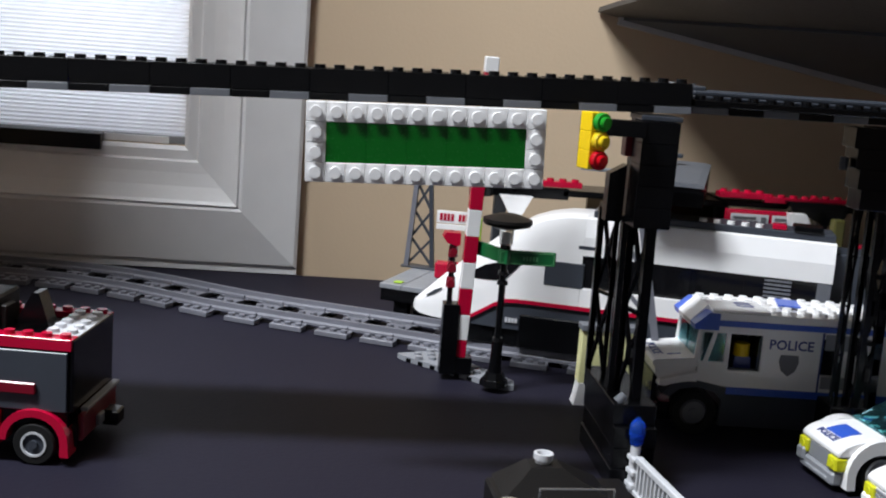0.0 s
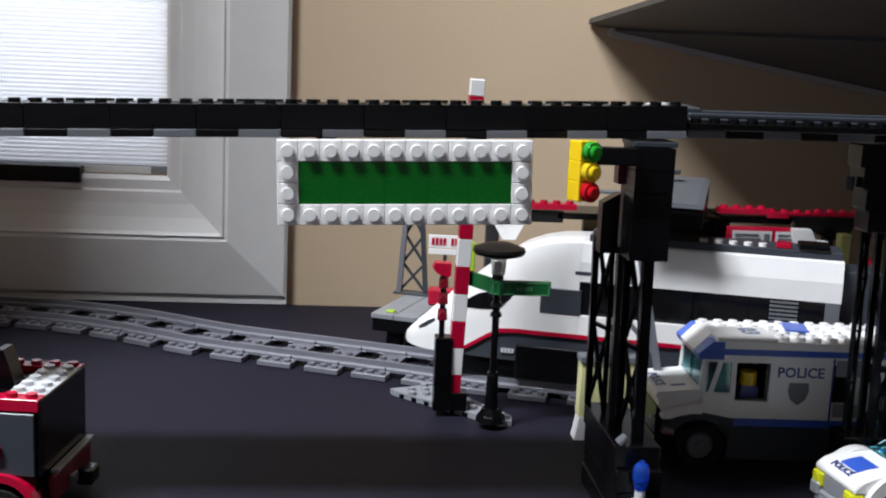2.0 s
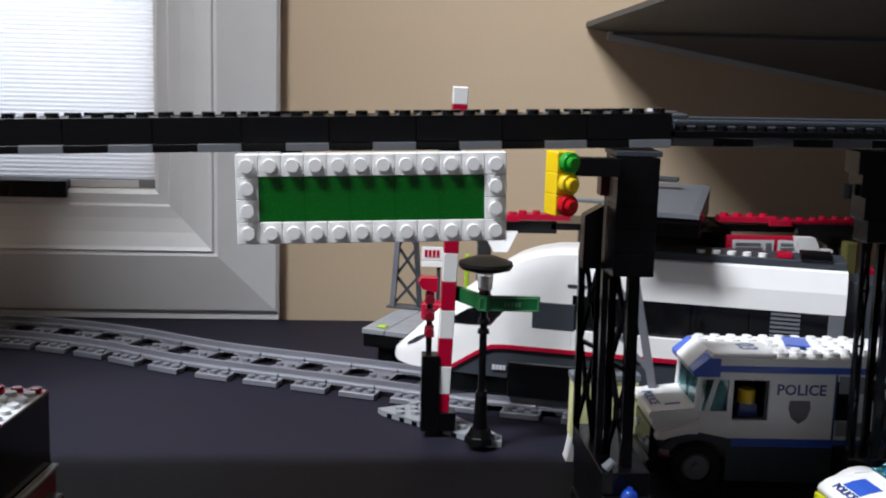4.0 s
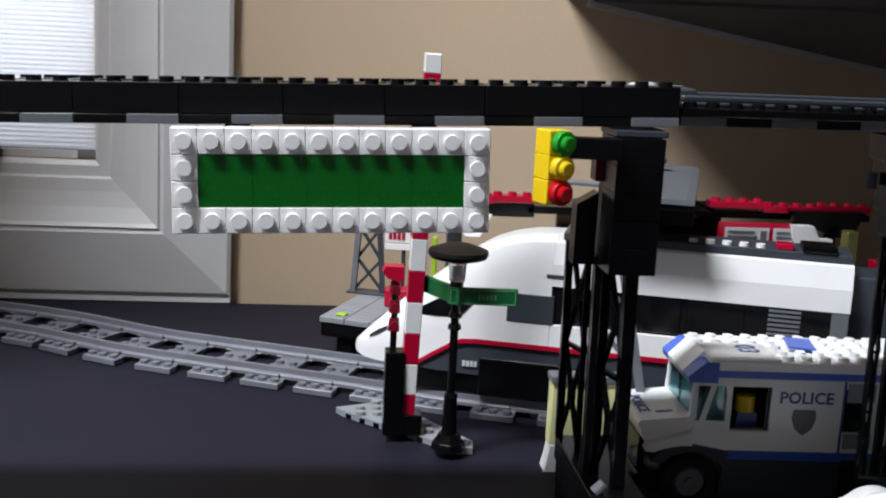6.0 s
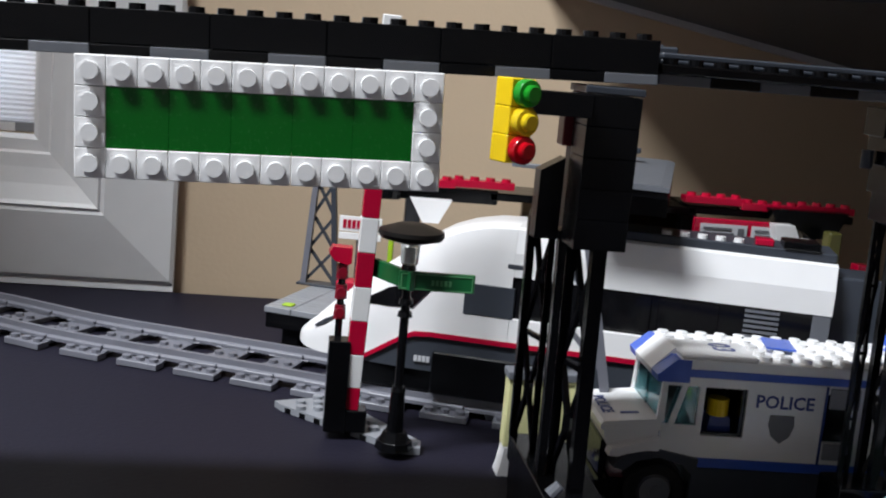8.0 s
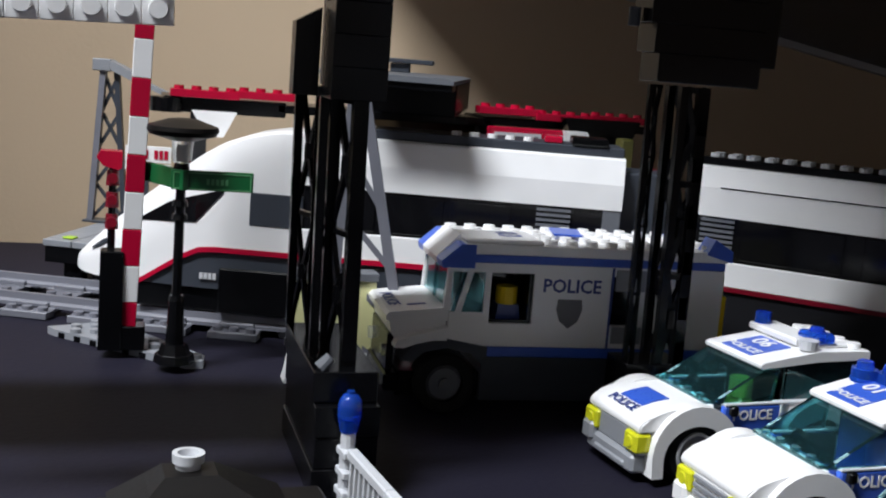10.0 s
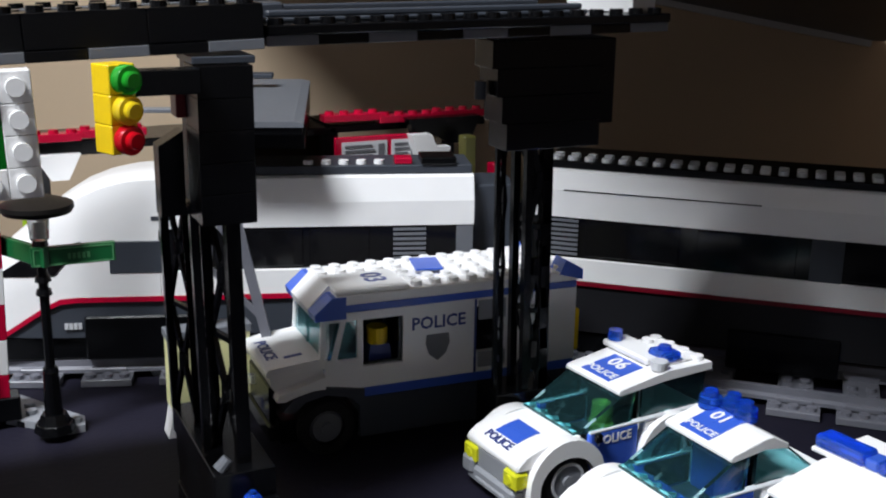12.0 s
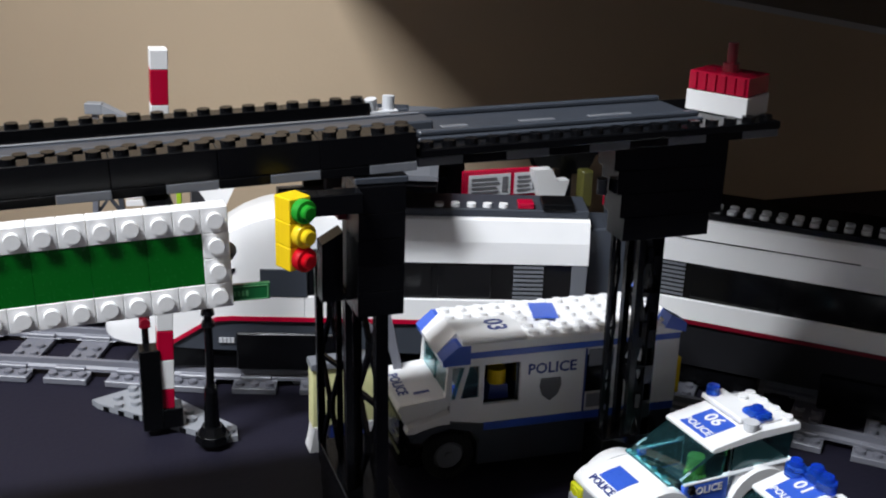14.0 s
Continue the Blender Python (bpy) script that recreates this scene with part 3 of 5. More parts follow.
loft(bm, [[(r * math.cos(2 * math.pi * k / n), r * math.sin(2 * math.pi * k / n), z) for k in range(n)] for r, z in ((0.0050, 0.0886), (0.0128, 0.0908), (0.0138, 0.0925), (0.0135, 0.0942), (0.0060, 0.0968), (0.0030, 0.0972))])
part("hat", bm, BROWN, lamp, "wide dark disc hat", smooth=True)
for ang, x0, x1 in ((-2, -0.0040, 0.0275), (118, -0.003, 0.0270)):
    holder = part("sign_blade", box(x0, x1, -0.0013, 0.0013, 0.0698, 0.0775, b=0.0002), SIGNGREEN, lamp, "green street sign with an unreadable name", m=pose(0, -0.0028, 0, 0, 0, ang))
    rim = bmesh.new()
    for z in (0.0704, 0.0766):
        bx(rim, x0 + 0.001, x1 - 0.001, -0.00155, -0.0013, z - 0.00022, z + 0.00022, b=0)
    for x in (x0 + 0.001, x1 - 0.001):
        bx(rim, x - 0.00022, x + 0.00022, -0.00155, -0.0013, 0.0704, 0.0766, b=0)
    part("border_line", rim, SIGNPALE, holder)
    bars = bmesh.new()
    for k in range(5):
        bx(bars, 0.0095 + k * 0.0018, 0.0106 + k * 0.0018, -0.00155, -0.0013, 0.0722, 0.0745, b=0)
    part("name_bars", bars, SIGNPALE, holder)

# ---- police van ----
van = thing("police_van", pose(0.2051, 0.4745, 0, 0, 0, -2.5), "white toy police van with blue stripes and a studded roof", "van")
W = 0.041  # width
part("chassis", box(-0.052, 0.074, 0.003, W - 0.003, 0.006, 0.0155), BLACK, van)
part("skirt", box(-0.0205, 0.0745, 0.0008, W - 0.0008, 0.0050, 0.0222), DGREY, van, "dark grey lower body")
part("stripe", box(-0.0215, 0.0748, 0.0, W, 0.0223, 0.0262), BLUE, van, "blue stripe along the sill")
# side walls with window openings
side = bmesh.new()
for x0, x1, z0, z1 in ((-0.0345, 0.0748, 0.0264, 0.0352), (-0.0345, 0.0748, 0.0545, 0.0580), (-0.0345, -0.0215, 0.0352, 0.0392), (-0.0215, -0.0192, 0.0352, 0.0545), (-0.0025, 0.0288, 0.0352, 0.0545), (0.0385, 0.0748, 0.0352, 0.0545)):
    bx(side, x0, x1, 0.0, 0.0022, z0, z1, b=0)
bmesh.ops.remove_doubles(side, verts=side.verts, dist=0.00001)
part("side_wall", side, WHITE, van)
part("side_wall", box(-0.0345, 0.0748, W - 0.0022, W, 0.0264, 0.0580, b=0), WHITE, van)
part("rear_wall", box(0.0726, 0.0748, 0.0024, W - 0.0024, 0.0264, 0.0580, b=0), WHITE, van)
part("cab_floor", box(-0.0200, 0.0724, 0.0024, W - 0.0024, 0.0264, 0.0290, b=0), WHITE, van)
part("partition", box(-0.0040, -0.0026, 0.0012, W - 0.0024, 0.0290, 0.0578, b=0), BLACK, van)
part("window_frame", box(-0.0188, -0.0032, 0.0012, 0.0024, 0.0356, 0.0364, b=0), BLACK, van)
part("dark_interior", box(-0.0190, -0.0050, 0.017, 0.019, 0.0300, 0.0570, b=0), PANE, van)
part("rear_side_window", box(0.0290, 0.0383, 0.0010, 0.0020, 0.0356, 0.0543, b=0), PANE, van)
part("grey_panel", box(0.0298, 0.0420, -0.0010, -0.0001, 0.0490, 0.0572, b=0.0003), LGREY, van)
part("grey_panel", box(0.0300, 0.0420, -0.0008, 0.0, 0.0285, 0.0350, b=0), LGREY, van)
part("door_edge", box(0.0282, 0.0291, -0.0005, -0.0001, 0.0265, 0.0578, b=0), NAVY, van)
part("roof_stripe", box(-0.0345, 0.0748, -0.0003, W + 0.0003, 0.0581, 0.0612), BLUE, van, "blue stripe under the roof")
roof = box(-0.0300, 0.0755, -0.0008, W + 0.0008, 0.0613, 0.0652)
for i in range(-4, 9):
    for j in range(5):
        if i >= 0 or j >= 3:
            stud(roof, 0.0045 + i * S, 0.0045 + j * S, 0.0652)
part("roof", roof, WHITE, van)
part("roof_front", box(-0.0300, 0.0002, 0.0, 0.0246, 0.0653, 0.0668, b=0.0005), WHITE, van, "smooth front part of the roof")
part("visor", prism(bmesh.new(), [(-0.0385, 0.0560), (-0.0390, 0.0585), (-0.0305, 0.0672), (-0.0301, 0.0672), (-0.0301, 0.0560)], 0.0082, W - 0.0082), WHITE, van, "white sloping visor over the windscreen")
for y0, y1 in ((-0.0010, 0.0081), (W - 0.0081, W + 0.0010)):
    part("corner_lamp", prism(bmesh.new(), [(-0.0262, 0.0648), (-0.0262, 0.0560), (-0.0385, 0.0560), (-0.0390, 0.0585), (-0.0318, 0.0648)], y0, y1), BLUE, van, "blue front corner lamp")
    part("corner_lamp", prism(bmesh.new(), [(0.0660, 0.0645), (0.0770, 0.0615), (0.0770, 0.0660), (0.0690, 0.0705)], y0, y1), BLUE, van, "blue rear corner lamp")
part("roof_sticker", box(-0.0058, 0.0058, -0.0085, 0.0085, 0, 0.0008, b=0.0002), BLUE, van, "blue roof marking", m=pose(0.0165, 0.0240, 0.0668, 0, 0, -12))
lettering("03", 0.0088, NAVY, van, pose(-0.0105, 0.0145, 0.0669, 0, 0, -90), label="dark blue roof number")
# windscreen, cab door and bonnet
part("windscreen", prism(bmesh.new(), [(-0.0330, 0.0411), (-0.0358, 0.0405), (-0.0352, 0.0558), (-0.0334, 0.0558)], 0.0022, W - 0.0022), T_CYAN, van, "clear teal windscreen")
part("screen_bar", box(-0.0363, -0.0350, W / 2 - 0.0008, W / 2 + 0.0008, 0.0408, 0.0556, b=0.0002), T_CYAN, van)
for y0, y1 in ((0.0002, 0.0021), (W - 0.0021, W - 0.0002)):
    part("screen_pillar", prism(bmesh.new(), [(-0.0338, 0.0405), (-0.0368, 0.0403), (-0.0358, 0.0560), (-0.0340, 0.0560)], y0, y1), WHITE, van)
for y0, y1 in ((0.0, 0.0014), (W - 0.0014, W)):
    part("cab_quarter_window", prism(bmesh.new(), [(-0.0335, 0.0395), (-0.0220, 0.0395), (-0.0220, 0.0500), (-0.0245, 0.0540), (-0.0300, 0.0540)], y0, y1), T_CYAN, van)
    part("door_pillar", prism(bmesh.new(), [(-0.0325, 0.0392), (-0.0300, 0.0392), (-0.0262, 0.0545), (-0.0285, 0.0545)], y0 - 0.0003, y1 + 0.0003), WHITE, van)
part("cab_bulkhead", box(-0.0215, -0.0205, 0.0030, W - 0.0030, 0.0290, 0.0575, b=0), PANE, van)
part("bonnet", prism(bmesh.new(), [(-0.0578, 0.0352), (-0.0580, 0.0372), (-0.0568, 0.0385), (-0.0346, 0.0408), (-0.0346, 0.0362)], 0.0004, W - 0.0004), WHITE, van)
part("bonnet_lower", prism(bmesh.new(), [(-0.0515, 0.0250), (-0.0552, 0.0300), (-0.0562, 0.0349), (-0.0347, 0.0361), (-0.0347, 0.0263), (-0.0450, 0.0255)], 0.0026, W - 0.0026), WHITE, van)
for y0, y1 in ((-0.0020, 0.0095), (W - 0.0095, W + 0.0020)):
    part("wing", prism(bmesh.new(), [(-0.0545, 0.0258), (-0.0535, 0.0285), (-0.0350, 0.0337), (-0.0350, 0.0286), (-0.0400, 0.0286), (-0.0470, 0.0270), (-0.0510, 0.0255)], y0, y1), WHITE, van)
part("wheel_arch", prism(bmesh.new(), [(-0.0190, 0.0200), (-0.0190, 0.0262), (-0.0345, 0.0290), (-0.0470, 0.0265), (-0.0520, 0.0210), (-0.0475, 0.0200), (-0.0430, 0.0240), (-0.0345, 0.0258), (-0.0250, 0.0235), (-0.0215, 0.0200)], -0.0012, 0.010), DGREY, van)
part("grille", box(-0.0562, -0.0535, 0.004, W - 0.004, 0.0150, 0.0300, b=0.0006), BLACK, van)
part("bumper", box(-0.0570, -0.0510, 0.002, W - 0.002, 0.0080, 0.0148, b=0.0008), BLACK, van)
part("headlamp", rod((-0.0580, 0.007, 0.0225), (-0.0561, 0.007, 0.0225), 0.0024), T_CLEAR, van)
part("headlamp", rod((-0.0580, W - 0.007, 0.0225), (-0.0561, W - 0.007, 0.0225), 0.0024), T_CLEAR, van)
lettering("POLICE", 0.0046, NAVY, van, pose(-0.0532, W / 2, 0.0392, 5.7, 0, -90), label="dark blue bonnet lettering")
part("bonnet_print", prism(bmesh.new(), [(-0.0485, 0.0388), (-0.0485, 0.0396), (-0.0415, 0.0403), (-0.0415, 0.0394)], 0.0085, 0.0105), NAVY, van, "dark blue print on the bonnet")
wheel(van, -0.0343, -0.0008, 0.0117, 0.0117, 0.011, -1, hub=MGREY)
wheel(van, 0.0560, -0.0008, 0.0117, 0.0117, 0.011, -1, hub=MGREY)
wheel(van, -0.0343, W + 0.0008, 0.0117, 0.0117, 0.011, 1, hub=LGREY)
wheel(van, 0.0560, W + 0.0008, 0.0117, 0.0117, 0.011, 1, hub=LGREY)
lettering("POLICE", 0.0050, NAVY, van, pose(0.0126, -0.0002, 0.0500, 90, 0, 0), label="dark blue lettering")
shield = prism(bmesh.new(), [(0.0122 + 0.0052 * x, 0.0395 + 0.0056 * z) for x, z in ((-0.9, 1), (0.9, 1), (1, 0.3), (0.7, -0.5), (0, -1), (-0.7, -0.5), (-1, 0.3))], -0.0004, -0.0001)
part("badge", shield, PRINT, van, "grey shield badge")
part("rear_door_post", box(0.0750, 0.0775, 0.004, W - 0.004, 0.0240, 0.0560, b=0.0006), CREAM, van, "cream rear door edge")
part("rear_lamp", box(0.0750, 0.0772, 0.0005, 0.0038, 0.0300, 0.0480, b=0.0004), YELLOW, van, "yellow rear lamp")
figure = prism(bmesh.new(), [(-0.0155, 0.0292), (-0.0045, 0.0292), (-0.0060, 0.0412), (-0.0140, 0.0412)], 0.006, 0.014)
fig = part("toy_figure", figure, NAVY, None)
fig.matrix_world = pose(0.2051, 0.4745, 0, 0, 0, -2.5)
tagged(fig, "plain blue and yellow toy figure sitting in the van", "toy figure")
head_bm = bmesh.new()
head_bm.from_mesh(fig.data)
n0 = len(head_bm.faces)
cyl(head_bm, (-0.010, 0.010, 0.0412), (-0.010, 0.010, 0.0478), 0.0042, seg=16)
head_bm.faces.ensure_lookup_table()
for f in head_bm.faces[n0:]:
    f.material_index = 1
head_bm.to_mesh(fig.data)
head_bm.free()
fig.data.materials.append(YELLOW)

# ---- white passenger train ----
TW = 0.048


def ring(s, z0, z1, half, top=0.006, flat=0.0):
    """Cross-section of the shell at s along the car: round at the top edges, or leaning in as one flat facet."""
    c = TW / 2
    a, b, d = 0.25 - 0.02 * flat, 0.35 - 0.27 * flat, 0.8 - 0.40 * flat
    side = [(half, z0), (half, z0 + 0.3 * (z1 - z0)), (half, z1 - top), (half - a * top, z1 - b * top), (half - d * top, z1)]
    return [(s, c - y, z) for y, z in side] + [(s, c + y, z) for y, z in side[::-1]]


def lerp_table(table, s):
    for (a, va), (b, vb) in zip(table, table[1:]):
        if a <= s <= b:
            t = (s - a) / (b - a)
            return va + (vb - va) * t
    return table[0][1] if s < table[0][0] else table[-1][1]


TOPZ = [(-0.0636, 0.0262), (-0.0625, 0.0290), (-0.0588, 0.0330), (-0.0536, 0.0378), (-0.0459, 0.0455), (-0.034, 0.0565), (-0.023, 0.0655), (-0.0129, 0.0735), (-0.0028, 0.0812), (0.0073, 0.0873), (0.0175, 0.0912), (0.0302, 0.0937), (0.042, 0.0943), (0.2, 0.0943)]
LOWZ = [(-0.0636, 0.0236), (-0.060, 0.0222), (-0.052, 0.0214), (-0.040, 0.0214), (-0.029, 0.0226), (-0.018, 0.0300), (-0.009, 0.0360), (-0.002, 0.0395), (0.006, 0.0402), (0.2, 0.0402)]
HALF = [(-0.0636, 0.0035), (-0.062, 0.0075), (-0.057, 0.0125), (-0.048, 0.0165), (-0.036, 0.0195), (-0.022, 0.0218), (-0.006, 0.0235), (0.010, 0.024), (0.2, 0.024)]

train = thing("train_power_car", pose(0.0885, 0.592, 0, 0, 0, -18), "white toy high-speed train car with pointed nose and red stripe", "train", "train cars")
steps = [-0.0636 + 0.1059 * (i / 40) ** 1.25 for i in range(41)]
part("nose_shell", loft(bmesh.new(), [ring(s, lerp_table(LOWZ, s), lerp_table(TOPZ, s), lerp_table(HALF, s), min(0.0115, 0.4 * (lerp_table(TOPZ, s) - lerp_table(LOWZ, s))), flat=min(1.0, max(0.0, (s + 0.02) / 0.045))) for s in steps]), WHITE, train, smooth=True)
part("body_lower", box(0.0424, 0.1840, 0.0, TW, 0.0402, 0.0520, b=0.0004), WHITE, train)
part("body_upper", loft(bmesh.new(), [ring(s, 0.0716, 0.0943, 0.024, 0.0115, flat=1.0) for s in (0.0424, 0.1840)]), WHITE, train)
band = part("window_band", box(0.0424, 0.1838, 0.0012, TW - 0.0012, 0.0521, 0.0715, b=0), PANE, train, "long black window band")
for x0, x1 in ((0.049, 0.076), (0.079, 0.106), (0.109, 0.136)):
    part("pane", box(x0, x1, 0.0004, 0.0011, 0.0532, 0.0704, b=0.0003), PANE, band)
gr = bmesh.new()
for k in range(8):
    bx(gr, 0.1470, 0.1620, 0.0002, 0.0012, 0.0530 + k * 0.0023, 0.0542 + k * 0.0023, b=0)
part("side_grille", gr, MGREY, train, "grey louvred side grille")
part("door_panel", box(0.1760, 0.1838, 0.0004, 0.0012, 0.0521, 0.0715, b=0.0002), MGREY, train)
part("cab_window", box(0.0205, 0.0440, -0.0004, 0.0012, 0.0516, 0.0664, b=0.0003), DGREY, train, "dark grey cab side window")
scr = bmesh.new()
loft(scr, [[(s, TW / 2 + y, z) for y, z in ((-h, a), (-h, b), (h, b), (h, a))] for s, a, b, h in ((-0.0300, 0.0498, 0.0504, lerp_table(HALF, -0.030) + 0.0004), (-0.0160, 0.0503, 0.0592, lerp_table(HALF, -0.016) + 0.0004), (-0.0036, 0.0510, 0.0632, lerp_table(HALF, -0.0036) + 0.0004), (0.0085, 0.0652, 0.0666, lerp_table(HALF, 0.0085) + 0.0004))])
part("windscreen", scr, PANE, train, "black wrap-round windscreen")
for side in (-1, 1):
    slit = loft(bmesh.new(), [[(s, TW / 2 + side * y, z) for y, z in ((h - 0.002, a), (h - 0.002, b), (h, b), (h, a))] for s, a, b, h in ((-0.0530, 0.0335, 0.0343, lerp_table(HALF, -0.0530) + 0.0004), (-0.0480, 0.0358, 0.0382, lerp_table(HALF, -0.0480) + 0.0004), (-0.0430, 0.0400, 0.0408, lerp_table(HALF, -0.0430) + 0.0004))])
    part("headlight", slit, DGREY, train, "narrow dark headlight")
sk = [-0.029, -0.024, -0.018, -0.009, -0.002, 0.006, 0.02, 0.06, 0.184]
part("skirt", loft(bmesh.new(), [ring(s, 0.0212, max(lerp_table(LOWZ, s) - 0.0018, 0.0218), lerp_table(HALF, s) - 0.0012, 0.001) for s in sk]), DGREY, train, "dark grey lower body")
rs = [-0.029, -0.018, -0.009, -0.002, 0.006, 0.02, 0.184]
part("red_stripe", loft(bmesh.new(), [[(s, TW / 2 + y, z) for y, z in ((-h, a - 0.0020), (-h, a + 0.0004), (h, a + 0.0004), (h, a - 0.0020))] for s in rs for a, h in ((lerp_table(LOWZ, s), lerp_table(HALF, s) + 0.0003),)]), RED, train, "thin red stripe")
part("bogie", box(0.0076, 0.0640, 0.0002, TW - 0.002, 0.0105, 0.0312, b=0.0008), BLACK, train)
part("bogie", box(0.1180, 0.1700, 0.002, TW - 0.002, 0.0030, 0.0300, b=0.0008), BLACK, train)
part("underframe", box(-0.0300, 0.1830, 0.004, TW - 0.004, 0.0105, 0.0211, b=0.0004), BLACK, train)
for k in range(4):
    part("number_bar", box(-0.0010 + k * 0.0020, 0.0005 + k * 0.0020, 0.0004, 0.0013, 0.0255, 0.0282, b=0), PALE, train)
rf = box(0.0460, 0.1835, 0.0050, TW - 0.0170, 0.0944, 0.0985, b=0.0005)
part("roof", rf, DGREY, train)
for k in range(7, 12):
    piece("roof_stud", "roof_stud_white", lambda: stud(bmesh.new(), 0, 0, 0), WHITE, train, pose(0.0530 + k * S, 0.0095, 0.0985))
part("roof_block", box(0.1600, 0.1760, 0.004, 0.020, 0.0986, 0.1020, b=0.0005), BLACK, train)
part("roof_tile", box(0.1480, 0.1560, 0.006, 0.014, 0.0986, 0.1016, b=0.0004), RED, train)
part("wiper_line", box(0.0395, 0.0500, -0.0002, 0.0002, 0.0755, 0.0775, b=0), DGREY, train)
part("coupling", box(0.1842, 0.2050, 0.010, TW - 0.010, 0.0120, 0.0880, b=0.0008), DGREY, train, "dark grey concertina between the cars")

coach = thing("train_coach", pose(0.2985, 0.5432, 0, 0, 0, -43), "white toy train coach with a red stripe and black window band", "train", "train cars")
LC = 0.30
part("body_lower", box(0, LC, 0.0, TW, 0.0404, 0.0516, b=0.0004), WHITE, coach)
part("body_upper", loft(bmesh.new(), [ring(s, 0.0714, 0.0938, 0.024, 0.0096, flat=1.0) for s in (0, LC)]), WHITE, coach)
part("panel_seam", box(0.0150, 0.1050, -0.0003, 0.0002, 0.0842, 0.0847, b=0), BLACK, coach)
band = part("window_band", box(0.0002, LC, 0.0012, TW - 0.0012, 0.0517, 0.0713, b=0), PANE, coach, "long black window band")
for k in range(5):
    part("pane", box(0.026 + k * 0.052, 0.070 + k * 0.052, 0.0003, 0.0011, 0.0530, 0.0704, b=0.0003), PANE, band)
gr = bmesh.new()
for k in range(8):
    bx(gr, 0.0075, 0.0225, 0.0002, 0.0012, 0.0530 + k * 0.0023, 0.0542 + k * 0.0023, b=0)
part("side_grille", gr, MGREY, coach, "grey louvred side grille")
part("door_panel", box(0.1280, 0.1420, 0.0000, 0.0011, 0.0517, 0.0713, b=0.0002), DGREY, coach)
part("red_stripe", box(0, LC, -0.0003, TW + 0.0003, 0.0385, 0.0404, b=0), MAROON, coach, "thin dark red stripe")
part("skirt", box(0, LC, 0.0012, TW - 0.0012, 0.0150, 0.0385, b=0.0003), SKIRT, coach, "near-black lower body")
part("bogie", box(0.0150, 0.0650, 0.003, TW - 0.003, 0.0030, 0.0280, b=0.0008), BLACK, coach)
part("bogie", box(0.0950, 0.1450, -0.0005, TW - 0.003, 0.0060, 0.0250, b=0.0008), BLACK, coach)
part("bogie", box(0.2300, 0.2800, 0.003, TW - 0.003, 0.0030, 0.0280, b=0.0008), BLACK, coach)
part("roof", box(0.004, LC, 0.0045, TW - 0.0045, 0.0939, 0.0975, b=0.0005), BLACK, coach)
for k in range(36):
    piece("roof_stud", "roof_stud_grey", lambda: stud(bmesh.new(), 0, 0, 0), PALE, coach, pose(0.009 + k * S, 0.0085, 0.0975))
    piece("roof_stud", "roof_stud_grey", None, PALE, coach, pose(0.009 + k * S, 0.0165, 0.0975))

# ---- police cars ----


